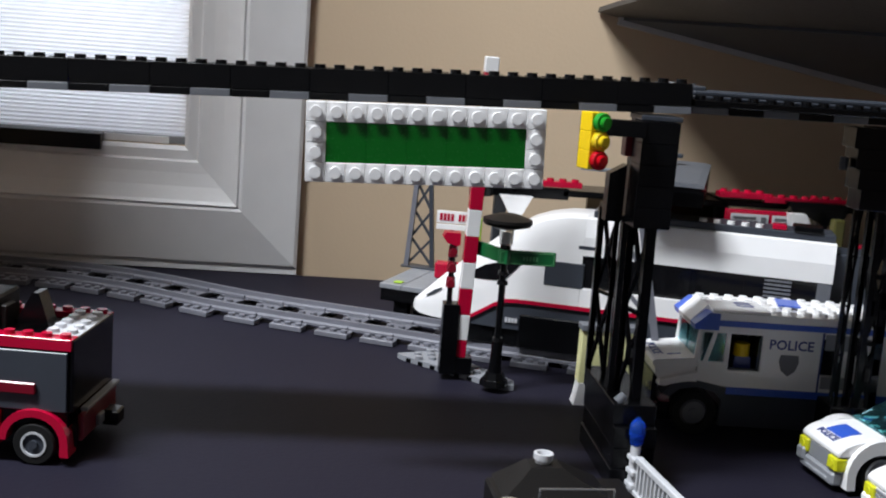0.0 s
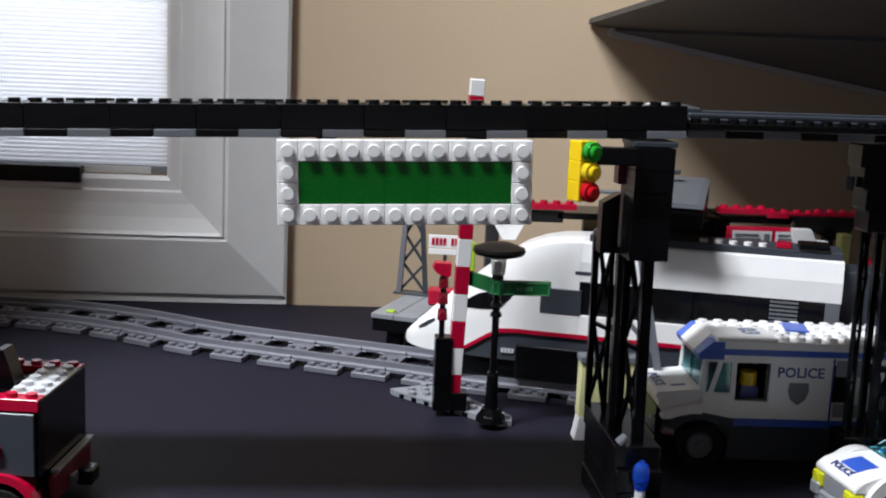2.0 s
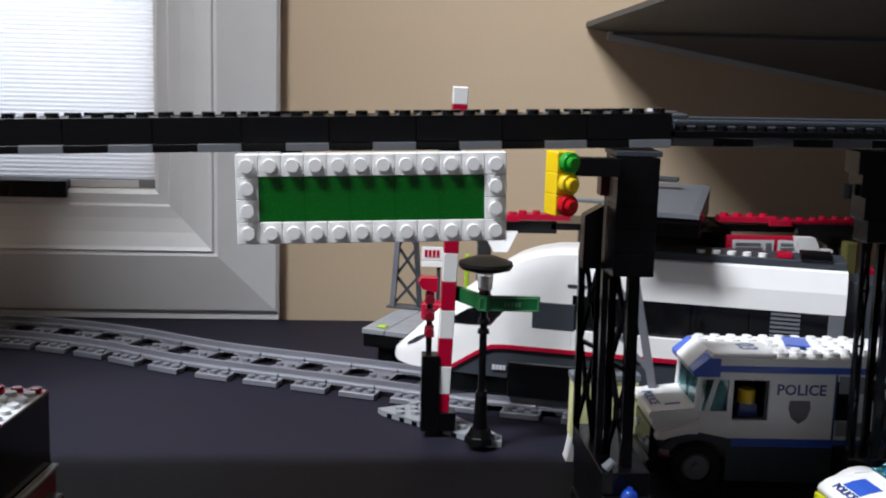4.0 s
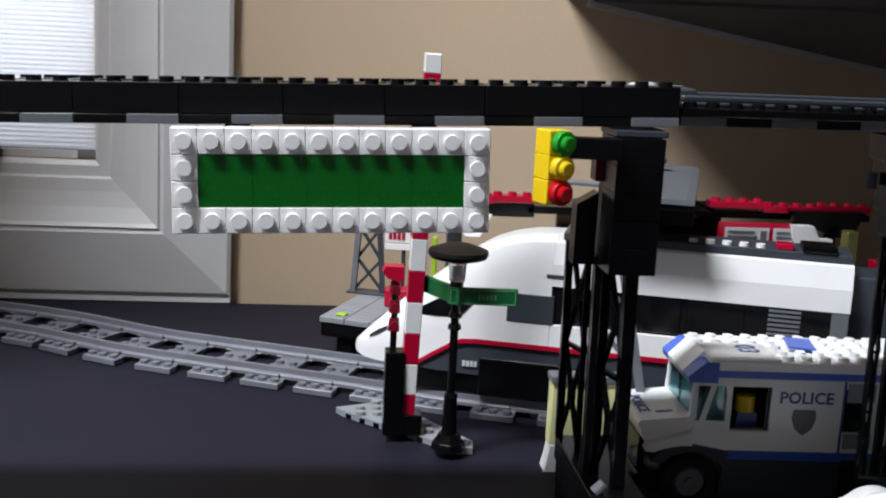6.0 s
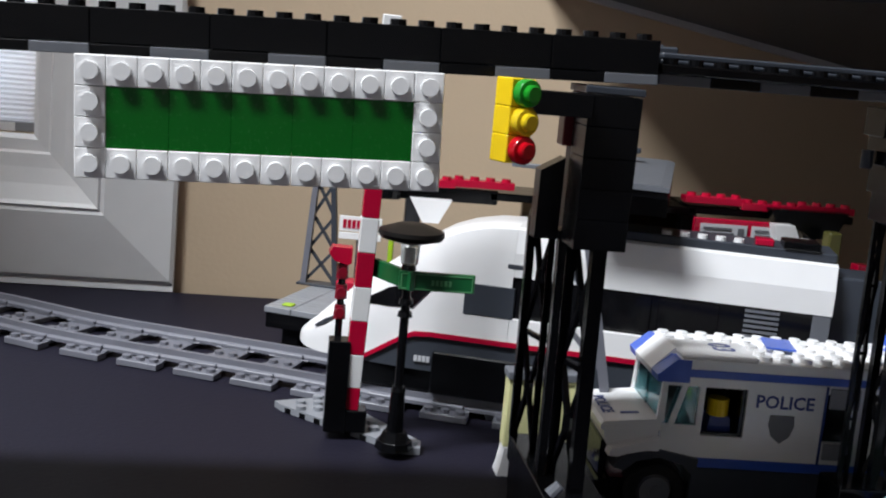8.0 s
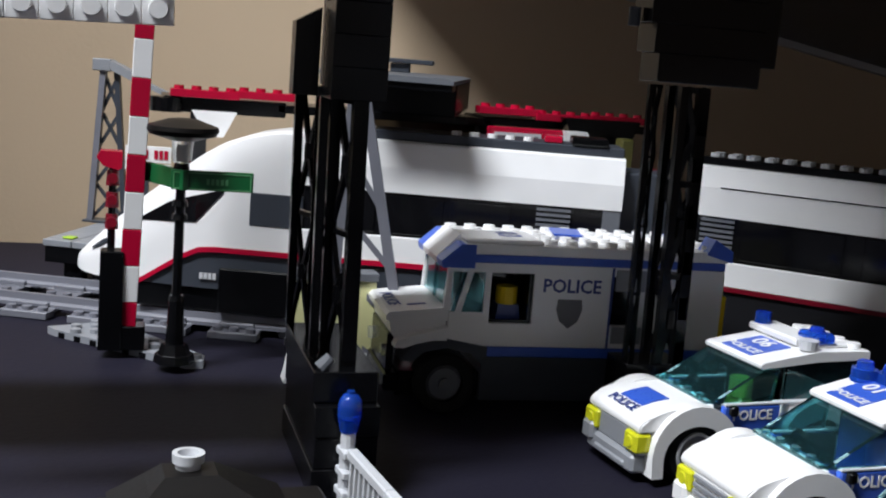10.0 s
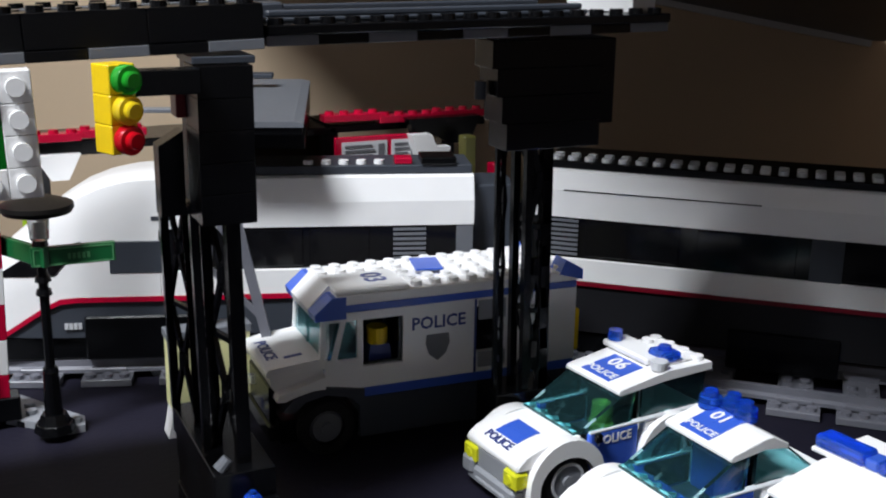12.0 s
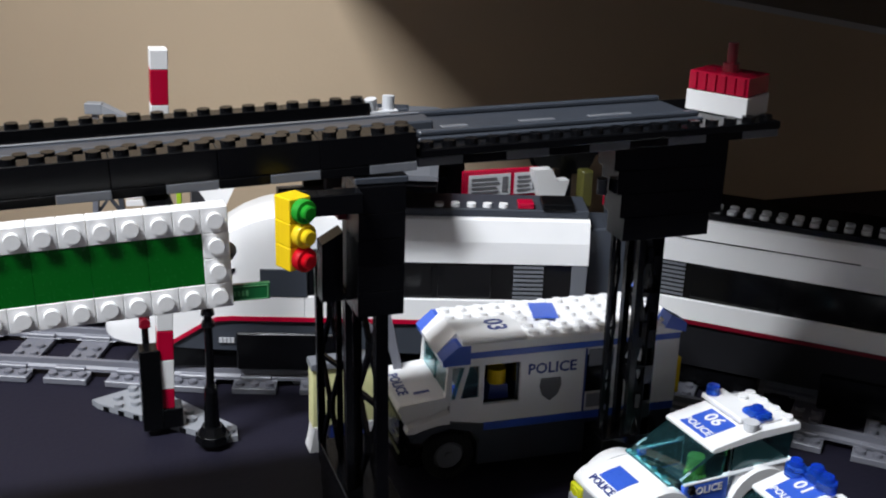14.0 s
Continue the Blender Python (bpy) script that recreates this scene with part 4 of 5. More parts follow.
def police_car(m, label, hood_mat, bumper_mat, xb, xr, zr, xe, hw, big=False, grille=False, short=False):
    """A toy car: its bonnet ends at xb, its roof runs from xr to xe at the height zr."""
    car = thing("police_car", m, label, "car", "police cars")
    hb = hw + 0.0006
    part("chassis", box(0.004, 0.086, -0.0125, 0.0125, 0.0045, 0.0100), DGREY, car)
    bump = box(-0.0008, 0.0068, -0.0150, 0.0150, 0.0032, 0.0098, b=0.0012)
    bx(bump, -0.0020, 0.0040, 0.0100, 0.0170, 0.0060, 0.0130, b=0.0012)
    bx(bump, -0.0014, 0.0020, -0.0110, 0.0090, 0.0040, 0.0068, b=0.0008)
    part("front_bumper", bump, bumper_mat, car)
    part("front_panel", box(0.0006, 0.0075, -hw + 0.0003, hw - 0.0003, 0.0096, 0.0177, b=0.0006), bumper_mat, car)
    if grille:
        g = bmesh.new()
        for k in range(3):
            bx(g, -0.0003, 0.0010, -0.0085, 0.0085, 0.0112 + 0.0022 * k, 0.0125 + 0.0022 * k, b=0.0002)
        part("grille", g, LGREY, car)
    for sy in (-1, 1):
        y = sy * 0.0130
        lamp_ = part("headlight", box(-0.0010, 0.0050, y - 0.0040, y + 0.0040, 0.0108, 0.0172, b=0.0007), T_YELLOW if not big else T_CLEAR, car, "clear yellow headlight" if not big else "clear headlight")
        part("lens_dimple", rod((-0.0014, y, 0.0140), (-0.0009, y, 0.0140), 0.0017, 0.0023, 12), T_YELLOW if not big else T_CLEAR, lamp_)
    # bonnet, curved down to the front
    front = [(0.0004, 0.0178), (0.0001, 0.0190), (0.0006, 0.0203), (0.0020, 0.0215), (0.0042, 0.0226), (0.0072, 0.0237), (0.0108, 0.0247), (0.0150, 0.0254)]
    out = [(x, z) for x, z in front if x < xb - 0.002] + [(xb, 0.0261), (xb, 0.0178)]
    bon = prism(bmesh.new(), out, -hb, hb)
    bmesh.ops.bevel(bon, geom=[e for e in bon.edges if abs(e.verts[0].co.y - e.verts[1].co.y) < 1e-6], offset=0.0005, segments=2, affect="EDGES")
    part("bonnet", bon, hood_mat, car, smooth=True)
    for wx in (0.0206, 0.0700):
        arcs = [math.pi * k / 14 for k in range(15)]
        outer = [(wx + 0.0165 * math.cos(a), 0.0104 + (0.0138 if big else 0.0163) * math.sin(a)) for a in arcs]
        inner = [(wx + 0.0122 * math.cos(a), 0.0095 + 0.0106 * math.sin(a)) for a in arcs[::-1]]
        foot = 0.0030 if wx < 0.05 else 0.0070
        shape = [(wx + 0.0165, 0.0080)] + outer + [(wx - 0.0160, foot), (wx - 0.0118, foot)] + inner + [(wx + 0.0122, 0.0080)]
        for sy in (-1, 1):
            y0, y1 = sorted((sy * 0.0135, sy * 0.0196))
            part("mudguard", prism(bmesh.new(), shape, y0, y1), WHITE, car, smooth=True)
            wheel(car, wx + 0.0004, sy * 0.0186, 0.0104, 0.0104, 0.0070, sy, hub=LGREY, ringed=True, open_=0.72)
    for sy in (-1, 1):
        y0, y1 = sorted((sy * 0.0146, sy * 0.0172))
        door = part("door", box(xb + 0.0040, 0.0540, y0, y1, 0.0102, 0.0255, b=0.0005), BLUE if not big else BLACK, car, "blue side door" if not big else "dark side door")
        if not big:
            lettering("POLICE", 0.0034, WHITE, door, pose((xb + 0.058) / 2, sy * 0.01735, 0.0222, 90, 0, 0 if sy < 0 else 180))
        # Black sheet inside the door stands in for the cabin's shade.
        part("door_lining", box(xb + 0.0072, 0.0538, *sorted((sy * 0.0140, sy * 0.0145)), 0.0152, 0.0254, b=0), BLACK, door)
        part("door_sill", box(xb + 0.0040, 0.0860, y0, y1, 0.0256, 0.0264, b=0.0002), PALE, car)
        part("mirror", box(xb + 0.0050, xb + 0.0080, *sorted((sy * 0.0174, sy * 0.0200)), 0.0228, 0.0262, b=0.0006), BLACK, car)
    part("floor_tub", box(xb + 0.001, 0.0860, -0.0138, 0.0138, 0.0101, 0.0150), DGREY, car)
    part("dashboard", box(xb + 0.001, xb + 0.007, -0.0135, 0.0135, 0.0150, 0.0240, b=0.0006), NAVY if grille or big else BLACK, car)
    wheel_ = bmesh.new()
    cyl(wheel_, (xb + 0.008, 0.006, 0.0255), (xb + 0.0095, 0.006, 0.0265), 0.0042, seg=16)
    cyl(wheel_, (xb + 0.005, 0.006, 0.0230), (xb + 0.0085, 0.006, 0.0260), 0.0010, seg=8)
    part("steering_wheel", wheel_, BLACK, car)
    part("seat", box(0.0520, 0.0560, -0.0120, 0.0120, 0.0150, 0.0320, b=0.0008), NAVY if grille or big else BLACK, car)
    # Thin dark sheet added to shade the cabin and hide the white rear body.
    part("rear_seat", box(0.0561, 0.0568, -hw + 0.0030, hw - 0.0030, 0.0151, zr - 0.0022, b=0.0002), NAVY if big else BLACK, car, "dark sheet standing in for the cabin's shade")
    part("rear_body", box(0.0570, 0.0900, -hb, hb, 0.0150, 0.0255, b=0.0007), WHITE, car)
    # windscreen shell: front pane, two wings raked forward, four pegs along its foot
    t = 0.0013
    fx, tx = xb - 0.0008, xr + 0.0030
    screen = part("windscreen", prism(bmesh.new(), [(fx, 0.0262), (fx + t, 0.0262), (tx + t, zr - 0.0008), (tx, zr - 0.0008)], -hw + 0.0014, hw - 0.0014), T_CYAN, car, "clear teal windscreen")
    for sy in (-1, 1):
        y0, y1 = sorted((sy * (hw - 0.0013), sy * hw))
        part("side_wing", prism(bmesh.new(), [(fx, 0.0263), (xb + 0.0230, 0.0265), (tx + 0.0040, zr - 0.0008), (tx, zr - 0.0008)], y0, y1), T_CYAN, screen)
        edge = bar(bmesh.new(), (xb + 0.0230, sy * (hw - 0.0006), 0.0266), (tx + 0.0044, sy * (hw - 0.0006), zr - 0.0009), 0.0011)
        part("wing_edge", edge, T_CYAN, screen)
    part("screen_foot", box(fx - 0.0022, fx + 0.0004, -hw + 0.0005, hw - 0.0005, 0.0262, 0.0274, b=0.0003), T_CYAN, screen)
    for k in range(4):
        piece("peg", "screen_peg", lambda: stud(bmesh.new(), 0, 0, 0, r=0.0014, h=0.0013), T_CYAN, screen, pose(fx - 0.0010, -0.0108 + 0.0072 * k, 0.0274))
    rear_x = xe + 0.014 if short else xe - 0.004
    for sy in (-1, 1):
        y0, y1 = sorted((sy * (hw - 0.0022), sy * (hw - 0.0010)))
        win = [(xb + 0.0290, 0.0265), (rear_x, 0.0265), (xe - 0.003, zr + 0.0005), (xb + 0.0290, zr + 0.0005)]
        part("side_window", prism(bmesh.new(), win, y0, y1), T_CYAN, car, "clear teal side window")
    part("rear_window", prism(bmesh.new(), [(rear_x, 0.0265), (rear_x + t, 0.0265), (xe - 0.002 + t, zr + 0.0004), (xe - 0.002, zr + 0.0004)], -hw + 0.0023, hw - 0.0023), T_CYAN, car)
    # roof slab, rising from the front edge
    kx = min(xr + 0.024, xe - 0.010)
    tail = [(xe - 0.007, zr + 0.0042), (xe, zr + 0.0005), (xe, zr - 0.0014)] if short else [(xe - 0.0008, zr + 0.0042), (xe, zr + 0.0034), (xe, zr + 0.0008)]
    slab_ = prism(bmesh.new(), [(xr + 0.0010, zr - 0.0016), (xr, zr - 0.0008), (xr, zr + 0.0002), (xr + 0.0012, zr + 0.0010), (kx, zr + 0.0042)] + tail + [(kx, zr + 0.0006)], -hw, hw)
    bmesh.ops.bevel(slab_, geom=[e for e in slab_.edges if abs(e.verts[0].co.y - e.verts[1].co.y) < 1e-6], offset=0.0003, segments=1, affect="EDGES")
    part("roof", slab_, WHITE, car)
    return car, lambda x: zr + 0.0010 + 0.0032 * (x - xr - 0.0012) / (kx - xr - 0.0012)


def roof_panel(top, x0, x1, y0, y1):
    return prism(bmesh.new(), [(x0, top(x0) - 0.0003), (x1, top(x1) - 0.0003), (x1, top(x1) + 0.0003), (x0, top(x0) + 0.0003)], y0, y1)


car, top = police_car(pose(0.2127, 0.4171, 0, 0, 0, 5.7), "white toy police car with blue markings and a two-lamp roof bar", WHITE, LGREY, 0.0275, 0.0445, 0.0389, 0.0902, 0.0162)
part("bonnet_marking", prism(bmesh.new(), [(0.0065, 0.0230), (0.0065, 0.02385), (0.0108, 0.02505), (0.0150, 0.0257), (0.0165, 0.0259), (0.0165, 0.0250)], -0.0068, 0.0070), BLUE, car, "blue bonnet square")
lettering("POLICE", 0.0034, NAVY, car, pose(0.0038, 0.0008, 0.0230, 23, 0, -90))
part("roof_marking", roof_panel(top, 0.0465, 0.0630, -0.0075, 0.0090), BLUE, car, "blue roof panel")
lettering("06", 0.0064, WHITE, car, pose(0.0580, 0.0010, top(0.0580) + 0.0005, 7.6, 0, -90))
lettering("POLICE", 0.0036, WHITE, car, pose(0.0497, 0.0010, top(0.0497) + 0.0005, 7.6, 0, -90))
ZB = 0.0431
bar_bm = box(0.0640, 0.0760, -0.0080, 0.0185, ZB, ZB + 0.0026, b=0.0006)
bx(bar_bm, 0.0680, 0.0880, -0.0120, 0.0120, ZB, ZB + 0.0014, b=0.0004)
for j in range(4):
    stud(bar_bm, 0.0860, -0.012 + 0.008 * j, ZB + 0.0001)
stud(bar_bm, 0.0790, 0.0090, ZB + 0.0013)
part("light_bar", bar_bm, WHITE, car)
part("lamp_seat", rod((0.0660, -0.0128, ZB), (0.0660, -0.0128, ZB + 0.0034), 0.0030, 0.0034, 14), PALE, car, "pale grey round lamp seat")
part("roof_lamp", rod((0.0680, 0.0155, ZB + 0.0027), (0.0680, 0.0155, ZB + 0.0066), 0.0031, 0.0028, 14), T_BLUE, car, "clear blue round roof lamp", smooth=True)
blk = box(0.0690, 0.0780, -0.0125, -0.0020, ZB + 0.0015, ZB + 0.0048, b=0.0010)
cyl(blk, (0.0735, -0.0072, ZB + 0.0047), (0.0735, -0.0072, ZB + 0.0064), 0.0028, 0.0024, 14)
part("roof_lamp", blk, T_BLUE, car, "clear blue block-shaped roof lamp")
driver = bmesh.new()
bx(driver, 0.0400, 0.0470, -0.0125, -0.0035, 0.0151, 0.0264, b=0.0015)
cyl(driver, (0.0435, -0.0080, 0.0265), (0.0435, -0.0080, 0.0325), 0.0038, 0.0036, 16)
part("driver_seat_cover", driver, OLIVEGREEN, car, "dull green figure-sized block behind the windscreen")

car, top = police_car(pose(0.2172, 0.3592, 0, 0, 0, 3.6), "white toy police car with a ribbed grille and blue roof lamps", WHITE, WHITE, 0.0265, 0.0430, 0.0388, 0.0680, 0.0165, grille=True, short=True)
part("roof_marking", roof_panel(top, 0.0445, 0.0600, -0.0040, 0.0105), BLUE, car, "blue roof panel")
lettering("01", 0.0056, WHITE, car, pose(0.0560, 0.0032, top(0.0560) + 0.0005, 9, 0, -90))
lettering("POLICE", 0.0030, WHITE, car, pose(0.0474, 0.0032, top(0.0474) + 0.0005, 9, 0, -90))
for x, y in ((0.0595, 0.0125), (0.0640, 0.0060), (0.0630, -0.0010)):
    part("roof_lamp", rod((x, y, 0.0428), (x, y, 0.0468), 0.0042, 0.0040, 14), T_BLUE, car, "clear blue round roof lamp", smooth=True)
    part("roof_lamp", rod((x, y, 0.0469), (x, y, 0.0492), 0.0028, 0.0024, 14), T_BLUE, car, smooth=True)

car, top = police_car(pose(0.2249, 0.3018, 0, 0, 0, 7.8), "toy police car with a blue bonnet, white roof and black grille", BLUE, DGREY, 0.0175, 0.0325, 0.0405, 0.0800, 0.0158, big=True)
lettering("POLICE", 0.0038, WHITE, car, pose(0.0080, 0.0015, 0.0247, 14, 0, -90))
part("grille", box(-0.0022, 0.0004, -0.0090, 0.0090, 0.0085, 0.0165, b=0.0004), BLACK, car)
part("grille_bar", box(-0.0018, 0.0012, -0.0130, 0.0130, 0.0160, 0.0184, b=0.0005), PALE, car)
for y in (-0.0150, 0.0150):
    part("bumper_lamp", box(-0.0040, 0.0010, y - 0.0030, y + 0.0030, 0.0072, 0.0128, b=0.0010), CHROME, car, "silver bumper lamp")
for y in (-0.0045, 0.0035):
    part("grille_mark", box(-0.0026, -0.0021, y - 0.0018, y + 0.0018, 0.0118, 0.0126, b=0), PALE, car)
lb = part("light_bar", box(0.0590, 0.0680, -0.0200, 0.0220, 0.0446, 0.0462, b=0.0004), WHITE, car)
for y in (-0.0105, 0.0125):
    part("roof_lamp", box(0.0595, 0.0675, y - 0.0090, y + 0.0090, 0.0463, 0.0505, b=0.0008), T_BLUE, lb, "clear blue lamp block")
part("lamp_middle", box(0.0600, 0.0670, -0.0013, 0.0033, 0.0463, 0.0496, b=0.0005), BLUE, lb)
part("roof_plate", box(0.0690, 0.0790, -0.0150, 0.0165, 0.0448, 0.0475, b=0.0005), WHITE, car)

green = thing("green_car", pose(0.2335, 0.2550, 0, 0, 0, 8), "dark green toy car parked beside the police cars", "car")
part("body", prism(bmesh.new(), [(0, 0.005), (0, 0.019), (0.002, 0.0235), (0.006, 0.0258), (0.036, 0.0262), (0.080, 0.0262), (0.083, 0.018), (0.083, 0.005)], -0.0160, 0.0160), GREEN, green)
part("cab", prism(bmesh.new(), [(0.034, 0.0263), (0.043, 0.039), (0.070, 0.039), (0.077, 0.0263)], -0.0150, 0.0150), PANE, green)
for wx in (0.018, 0.064):
    for sy in (-1, 1):
        wheel(green, wx, sy * 0.0182, 0.0082, 0.0082, 0.006, sy)
bm = box(-0.0032, 0.0032, -0.0022, 0.0022, 0.0, 0.0045, b=0.0008)
cyl(bm, (0, 0, 0.0045), (0, 0, 0.0092), 0.0030, 0.0023, 10)
bar(bm, (-0.0026, 0, 0.0084), (-0.0054, -0.0012, 0.0050), 0.0019)
bar(bm, (0.0026, 0, 0.0084), (0.0048, -0.0014, 0.0056), 0.0019)
cyl(bm, (0, 0, 0.0093), (0, 0, 0.0136), 0.0024, 0.0022, 12)
fig = part("toy_figure", bm, LGREY, None)
fig.matrix_world = pose(0.2390, 0.2690, 0.0254, 0, 8, 0)
tagged(fig, "plain grey toy figure standing on the green car", "toy figure")
cone_l = part("toy_shrub", rod((0, 0, 0), (0, 0, 0.0150), 0.0040, 0.0028, 8), LIME, None)
cone_l.matrix_world = pose(0.2475, 0.2690, 0.0262)
tagged(cone_l, "small lime green upright toy piece on the green car", "toy piece")

# ---- red truck ----
truck = thing("red_truck", pose(-0.1238, 0.3985, 0, 0, 0, -7), "red toy fire truck with grey side shutters and studded roof edges", "truck")
D = 0.054
part("chassis", box(-0.150, 0.0005, 0.004, D - 0.004, 0.0070, 0.0160), BLACK, truck)
part("core", box(-0.0660, -0.0020, 0.0010, D - 0.0010, 0.0161, 0.0495), BLACK, truck)
part("rear_face", box(-0.0019, -0.0002, 0.0015, D - 0.0015, 0.0230, 0.0545, b=0.0003), PANE, truck)
part("side_shutter", box(-0.0640, -0.0022, -0.0006, 0.0009, 0.0235, 0.0493, b=0.0003), DGREY, truck, "plain dark grey shutter")
part("side_shutter", box(-0.0640, -0.0030, D - 0.0009, D + 0.0006, 0.0255, 0.0480, b=0.0003), DGREY, truck)
for y in (0.0, D - S):
    for i in range(2):
        piece("roof_edge_plate", "rep", lambda: lego(4, 1, 0.0050), RED, truck, pose(-0.0006 - (i + 1) * 4 * S, y, 0.0500))
part("rear_top_plate", lego(2, 5, 0.0050), PALE, truck, "pale studded plate", m=pose(-0.0165, S - 0.0005, 0.0500))
part("roof_well", box(-0.0640, -0.0170, S, D - S, 0.0500, 0.0525), BLACK, truck)
part("waist_tile", box(-0.0640, -0.0150, -0.0022, -0.0007, 0.0308, 0.0358, b=0.0005), MAROON, truck)
arch = [(-0.0155 + 0.0150 * math.cos(a), 0.0105 + 0.0140 * math.sin(a)) for a in [math.pi * k / 12 for k in range(13)]]
inner = [(-0.0155 + 0.0115 * math.cos(a), 0.0105 + 0.0108 * math.sin(a)) for a in [math.pi * (12 - k) / 12 for k in range(13)]]
for y0, y1 in ((-0.0030, 0.0065), (D - 0.0065, D + 0.0030)):
    part("mudguard", prism(bmesh.new(), [(-0.0002, 0.0045)] + arch + inner + [(-0.0040, 0.0045)], y0, y1), RED, truck)
    part("sill", box(-0.0660, -0.0306, y0 + 0.001, y1, 0.0070, 0.0250, b=0.0006), RED, truck)
part("rear_bumper", box(-0.0001, 0.0022, 0.007, D - 0.002, 0.0085, 0.0210, b=0.0008), MAROON, truck)
part("rear_step", box(0.0000, 0.0034, 0.010, D - 0.001, 0.0212, 0.0230, b=0.0004), LGREY, truck)
part("tow_hook", box(0.0023, 0.0095, D - 0.022, D - 0.012, 0.0075, 0.0145, b=0.0008), BLACK, truck)
part("rear_light", box(0.0023, 0.0040, 0.024, 0.031, 0.0100, 0.0150, b=0.0004), MGREY, truck)
wheel(truck, -0.0152, -0.0026, 0.0092, 0.0092, 0.010, -1, hub=DGREY, ringed=True)
wheel(truck, -0.0155, D + 0.0026, 0.0098, 0.0098, 0.010, 1, hub=LGREY)
wheel(truck, -0.1150, -0.0026, 0.0098, 0.0098, 0.010, -1, hub=LGREY)
part("cab", box(-0.1500, -0.0680, 0.0, D, 0.0161, 0.0480, b=0.0012), RED, truck)
hose = prism(bmesh.new(), [(-0.0330, 0.0526), (-0.0310, 0.0590), (-0.0255, 0.0690), (-0.0225, 0.0690), (-0.0195, 0.0600), (-0.0175, 0.0526)], 0.020, 0.030)
part("water_cannon", hose, BLACK, truck)
part("crate", box(-0.0640, -0.0370, 0.012, 0.036, 0.0526, 0.0680, b=0.001), BROWN, truck)
part("crate_edge", box(-0.0372, -0.0340, 0.014, 0.024, 0.0526, 0.0640, b=0.0005), BROWN, truck)

# ---- fence with lamp ----
fence = thing("toy_fence", pose(0.1181, 0.3930, 0, 0, 0, -83.0), "pale grey toy railing with a blue lamp on its post", "fence")
for k in range(2):
    x = 0.0045 + k * 0.032
    part("rail", box(x, x + 0.0318, -0.0016, 0.0016, 0.0160, 0.0190, b=0.0004), PALE, fence)
    part("rail", box(x, x + 0.0318, -0.0016, 0.0016, 0.0015, 0.0036, b=0.0004), PALE, fence)
    for j in range(8):
        piece("baluster", "baluster", lambda: box(-0.0007, 0.0007, -0.0010, 0.0010, 0.0034, 0.0162, b=0), PALE, fence, pose(x + 0.002 + j * 0.00395, 0, 0))
bm = rod((0, 0, 0), (0, 0, 0.0225), 0.0022, seg=12)
for z in (0.0045, 0.0105, 0.0165):
    bx(bm, -0.0032, 0.0046, -0.0024, 0.0024, z - 0.0012, z + 0.0012, b=0.0004)
part("end_post", bm, PALE, fence)
bm = bmesh.new()
n = 14
loft(bm, [[(r * math.cos(2 * math.pi * k / n), r * math.sin(2 * math.pi * k / n), z) for k in range(n)] for r, z in ((0.0024, 0.0266), (0.0035, 0.0268), (0.0036, 0.0300), (0.0033, 0.0318), (0.0024, 0.0334), (0.0010, 0.0340))])
lamp_ = part("lamp", bm, T_BLUE, fence, "clear blue domed lamp", smooth=True)
part("lamp_cup", rod((0, 0, 0.0226), (0, 0, 0.0265), 0.0026, 0.0034, 8), T_BLUE, lamp_)
part("lamp_tip", stud(bmesh.new(), 0, 0, 0.0340, r=0.0012, h=0.0008), T_BLUE, lamp_)

# ---- dark vehicle with a white ring on its roof ----
jeep = thing("dark_toy_vehicle", pose(0.0785, 0.3520, 0.0, 0, 0, 4), "dark brown toy vehicle with silver lamps and a white ring", "vehicle")
part("body", box(-0.0290, 0.0290, -0.0250, 0.0160, 0.0040, 0.0160, b=0.0010), BROWN, jeep)
bm = bmesh.new()
loft(bm, [[(x0, y0, z), (x1, y0, z), (x1, y1, z), (x0, y1, z)] for x0, x1, y0, y1, z in ((-0.0260, 0.0180, -0.0080, 0.0180, 0.0161), (-0.0170, 0.0060, 0.0000, 0.0160, 0.0215), (-0.0130, 0.0000, 0.0040, 0.0140, 0.0246))])
part("sloped_top", bm, BROWN, jeep)
bm = bmesh.new()
n = 20
rows = [[(-0.0068 + r * math.cos(2 * math.pi * k / n), 0.0100 + r * math.sin(2 * math.pi * k / n), z) for k in range(n)] for r, z in ((0.0032, 0.0247), (0.0032, 0.0260), (0.0040, 0.0263), (0.0041, 0.0287), (0.0028, 0.0287), (0.0026, 0.0266))]
part("white_ring", loft(bm, rows), PALE, jeep, "hollow white round piece", smooth=True)
for x in (-0.0180, 0.0140):
    part("silver_lamp", box(x, x + 0.0140, -0.0245, -0.0165, 0.0162, 0.0205, b=0.0008), CHROME, jeep, "silver square lamp")
part("silver_knob", rod((-0.0255, -0.016, 0.0162), (-0.0255, -0.016, 0.0190), 0.0042), CHROME, jeep)
part("silver_knob", rod((0.0305, -0.010, 0.0060), (0.0305, -0.010, 0.0120), 0.0042), CHROME, jeep)
bm = bmesh.new()
for p, q in (((-0.0130, -0.0120, 0.0222), (0.0170, -0.0120, 0.0222)), ((0.0170, -0.0120, 0.0160), (0.0170, -0.0120, 0.0222)), ((-0.0130, -0.0120, 0.0160), (-0.0130, -0.0120, 0.0222))):
    cyl(bm, p, q, 0.0006, seg=8)
part("bar_frame", bm, CHROME, jeep)
for wx in (-0.019, 0.019):
    wheel(jeep, wx, -0.0255, 0.0065, 0.0065, 0.006, -1)
    wheel(jeep, wx, 0.0165, 0.0065, 0.0065, 0.006, 1)

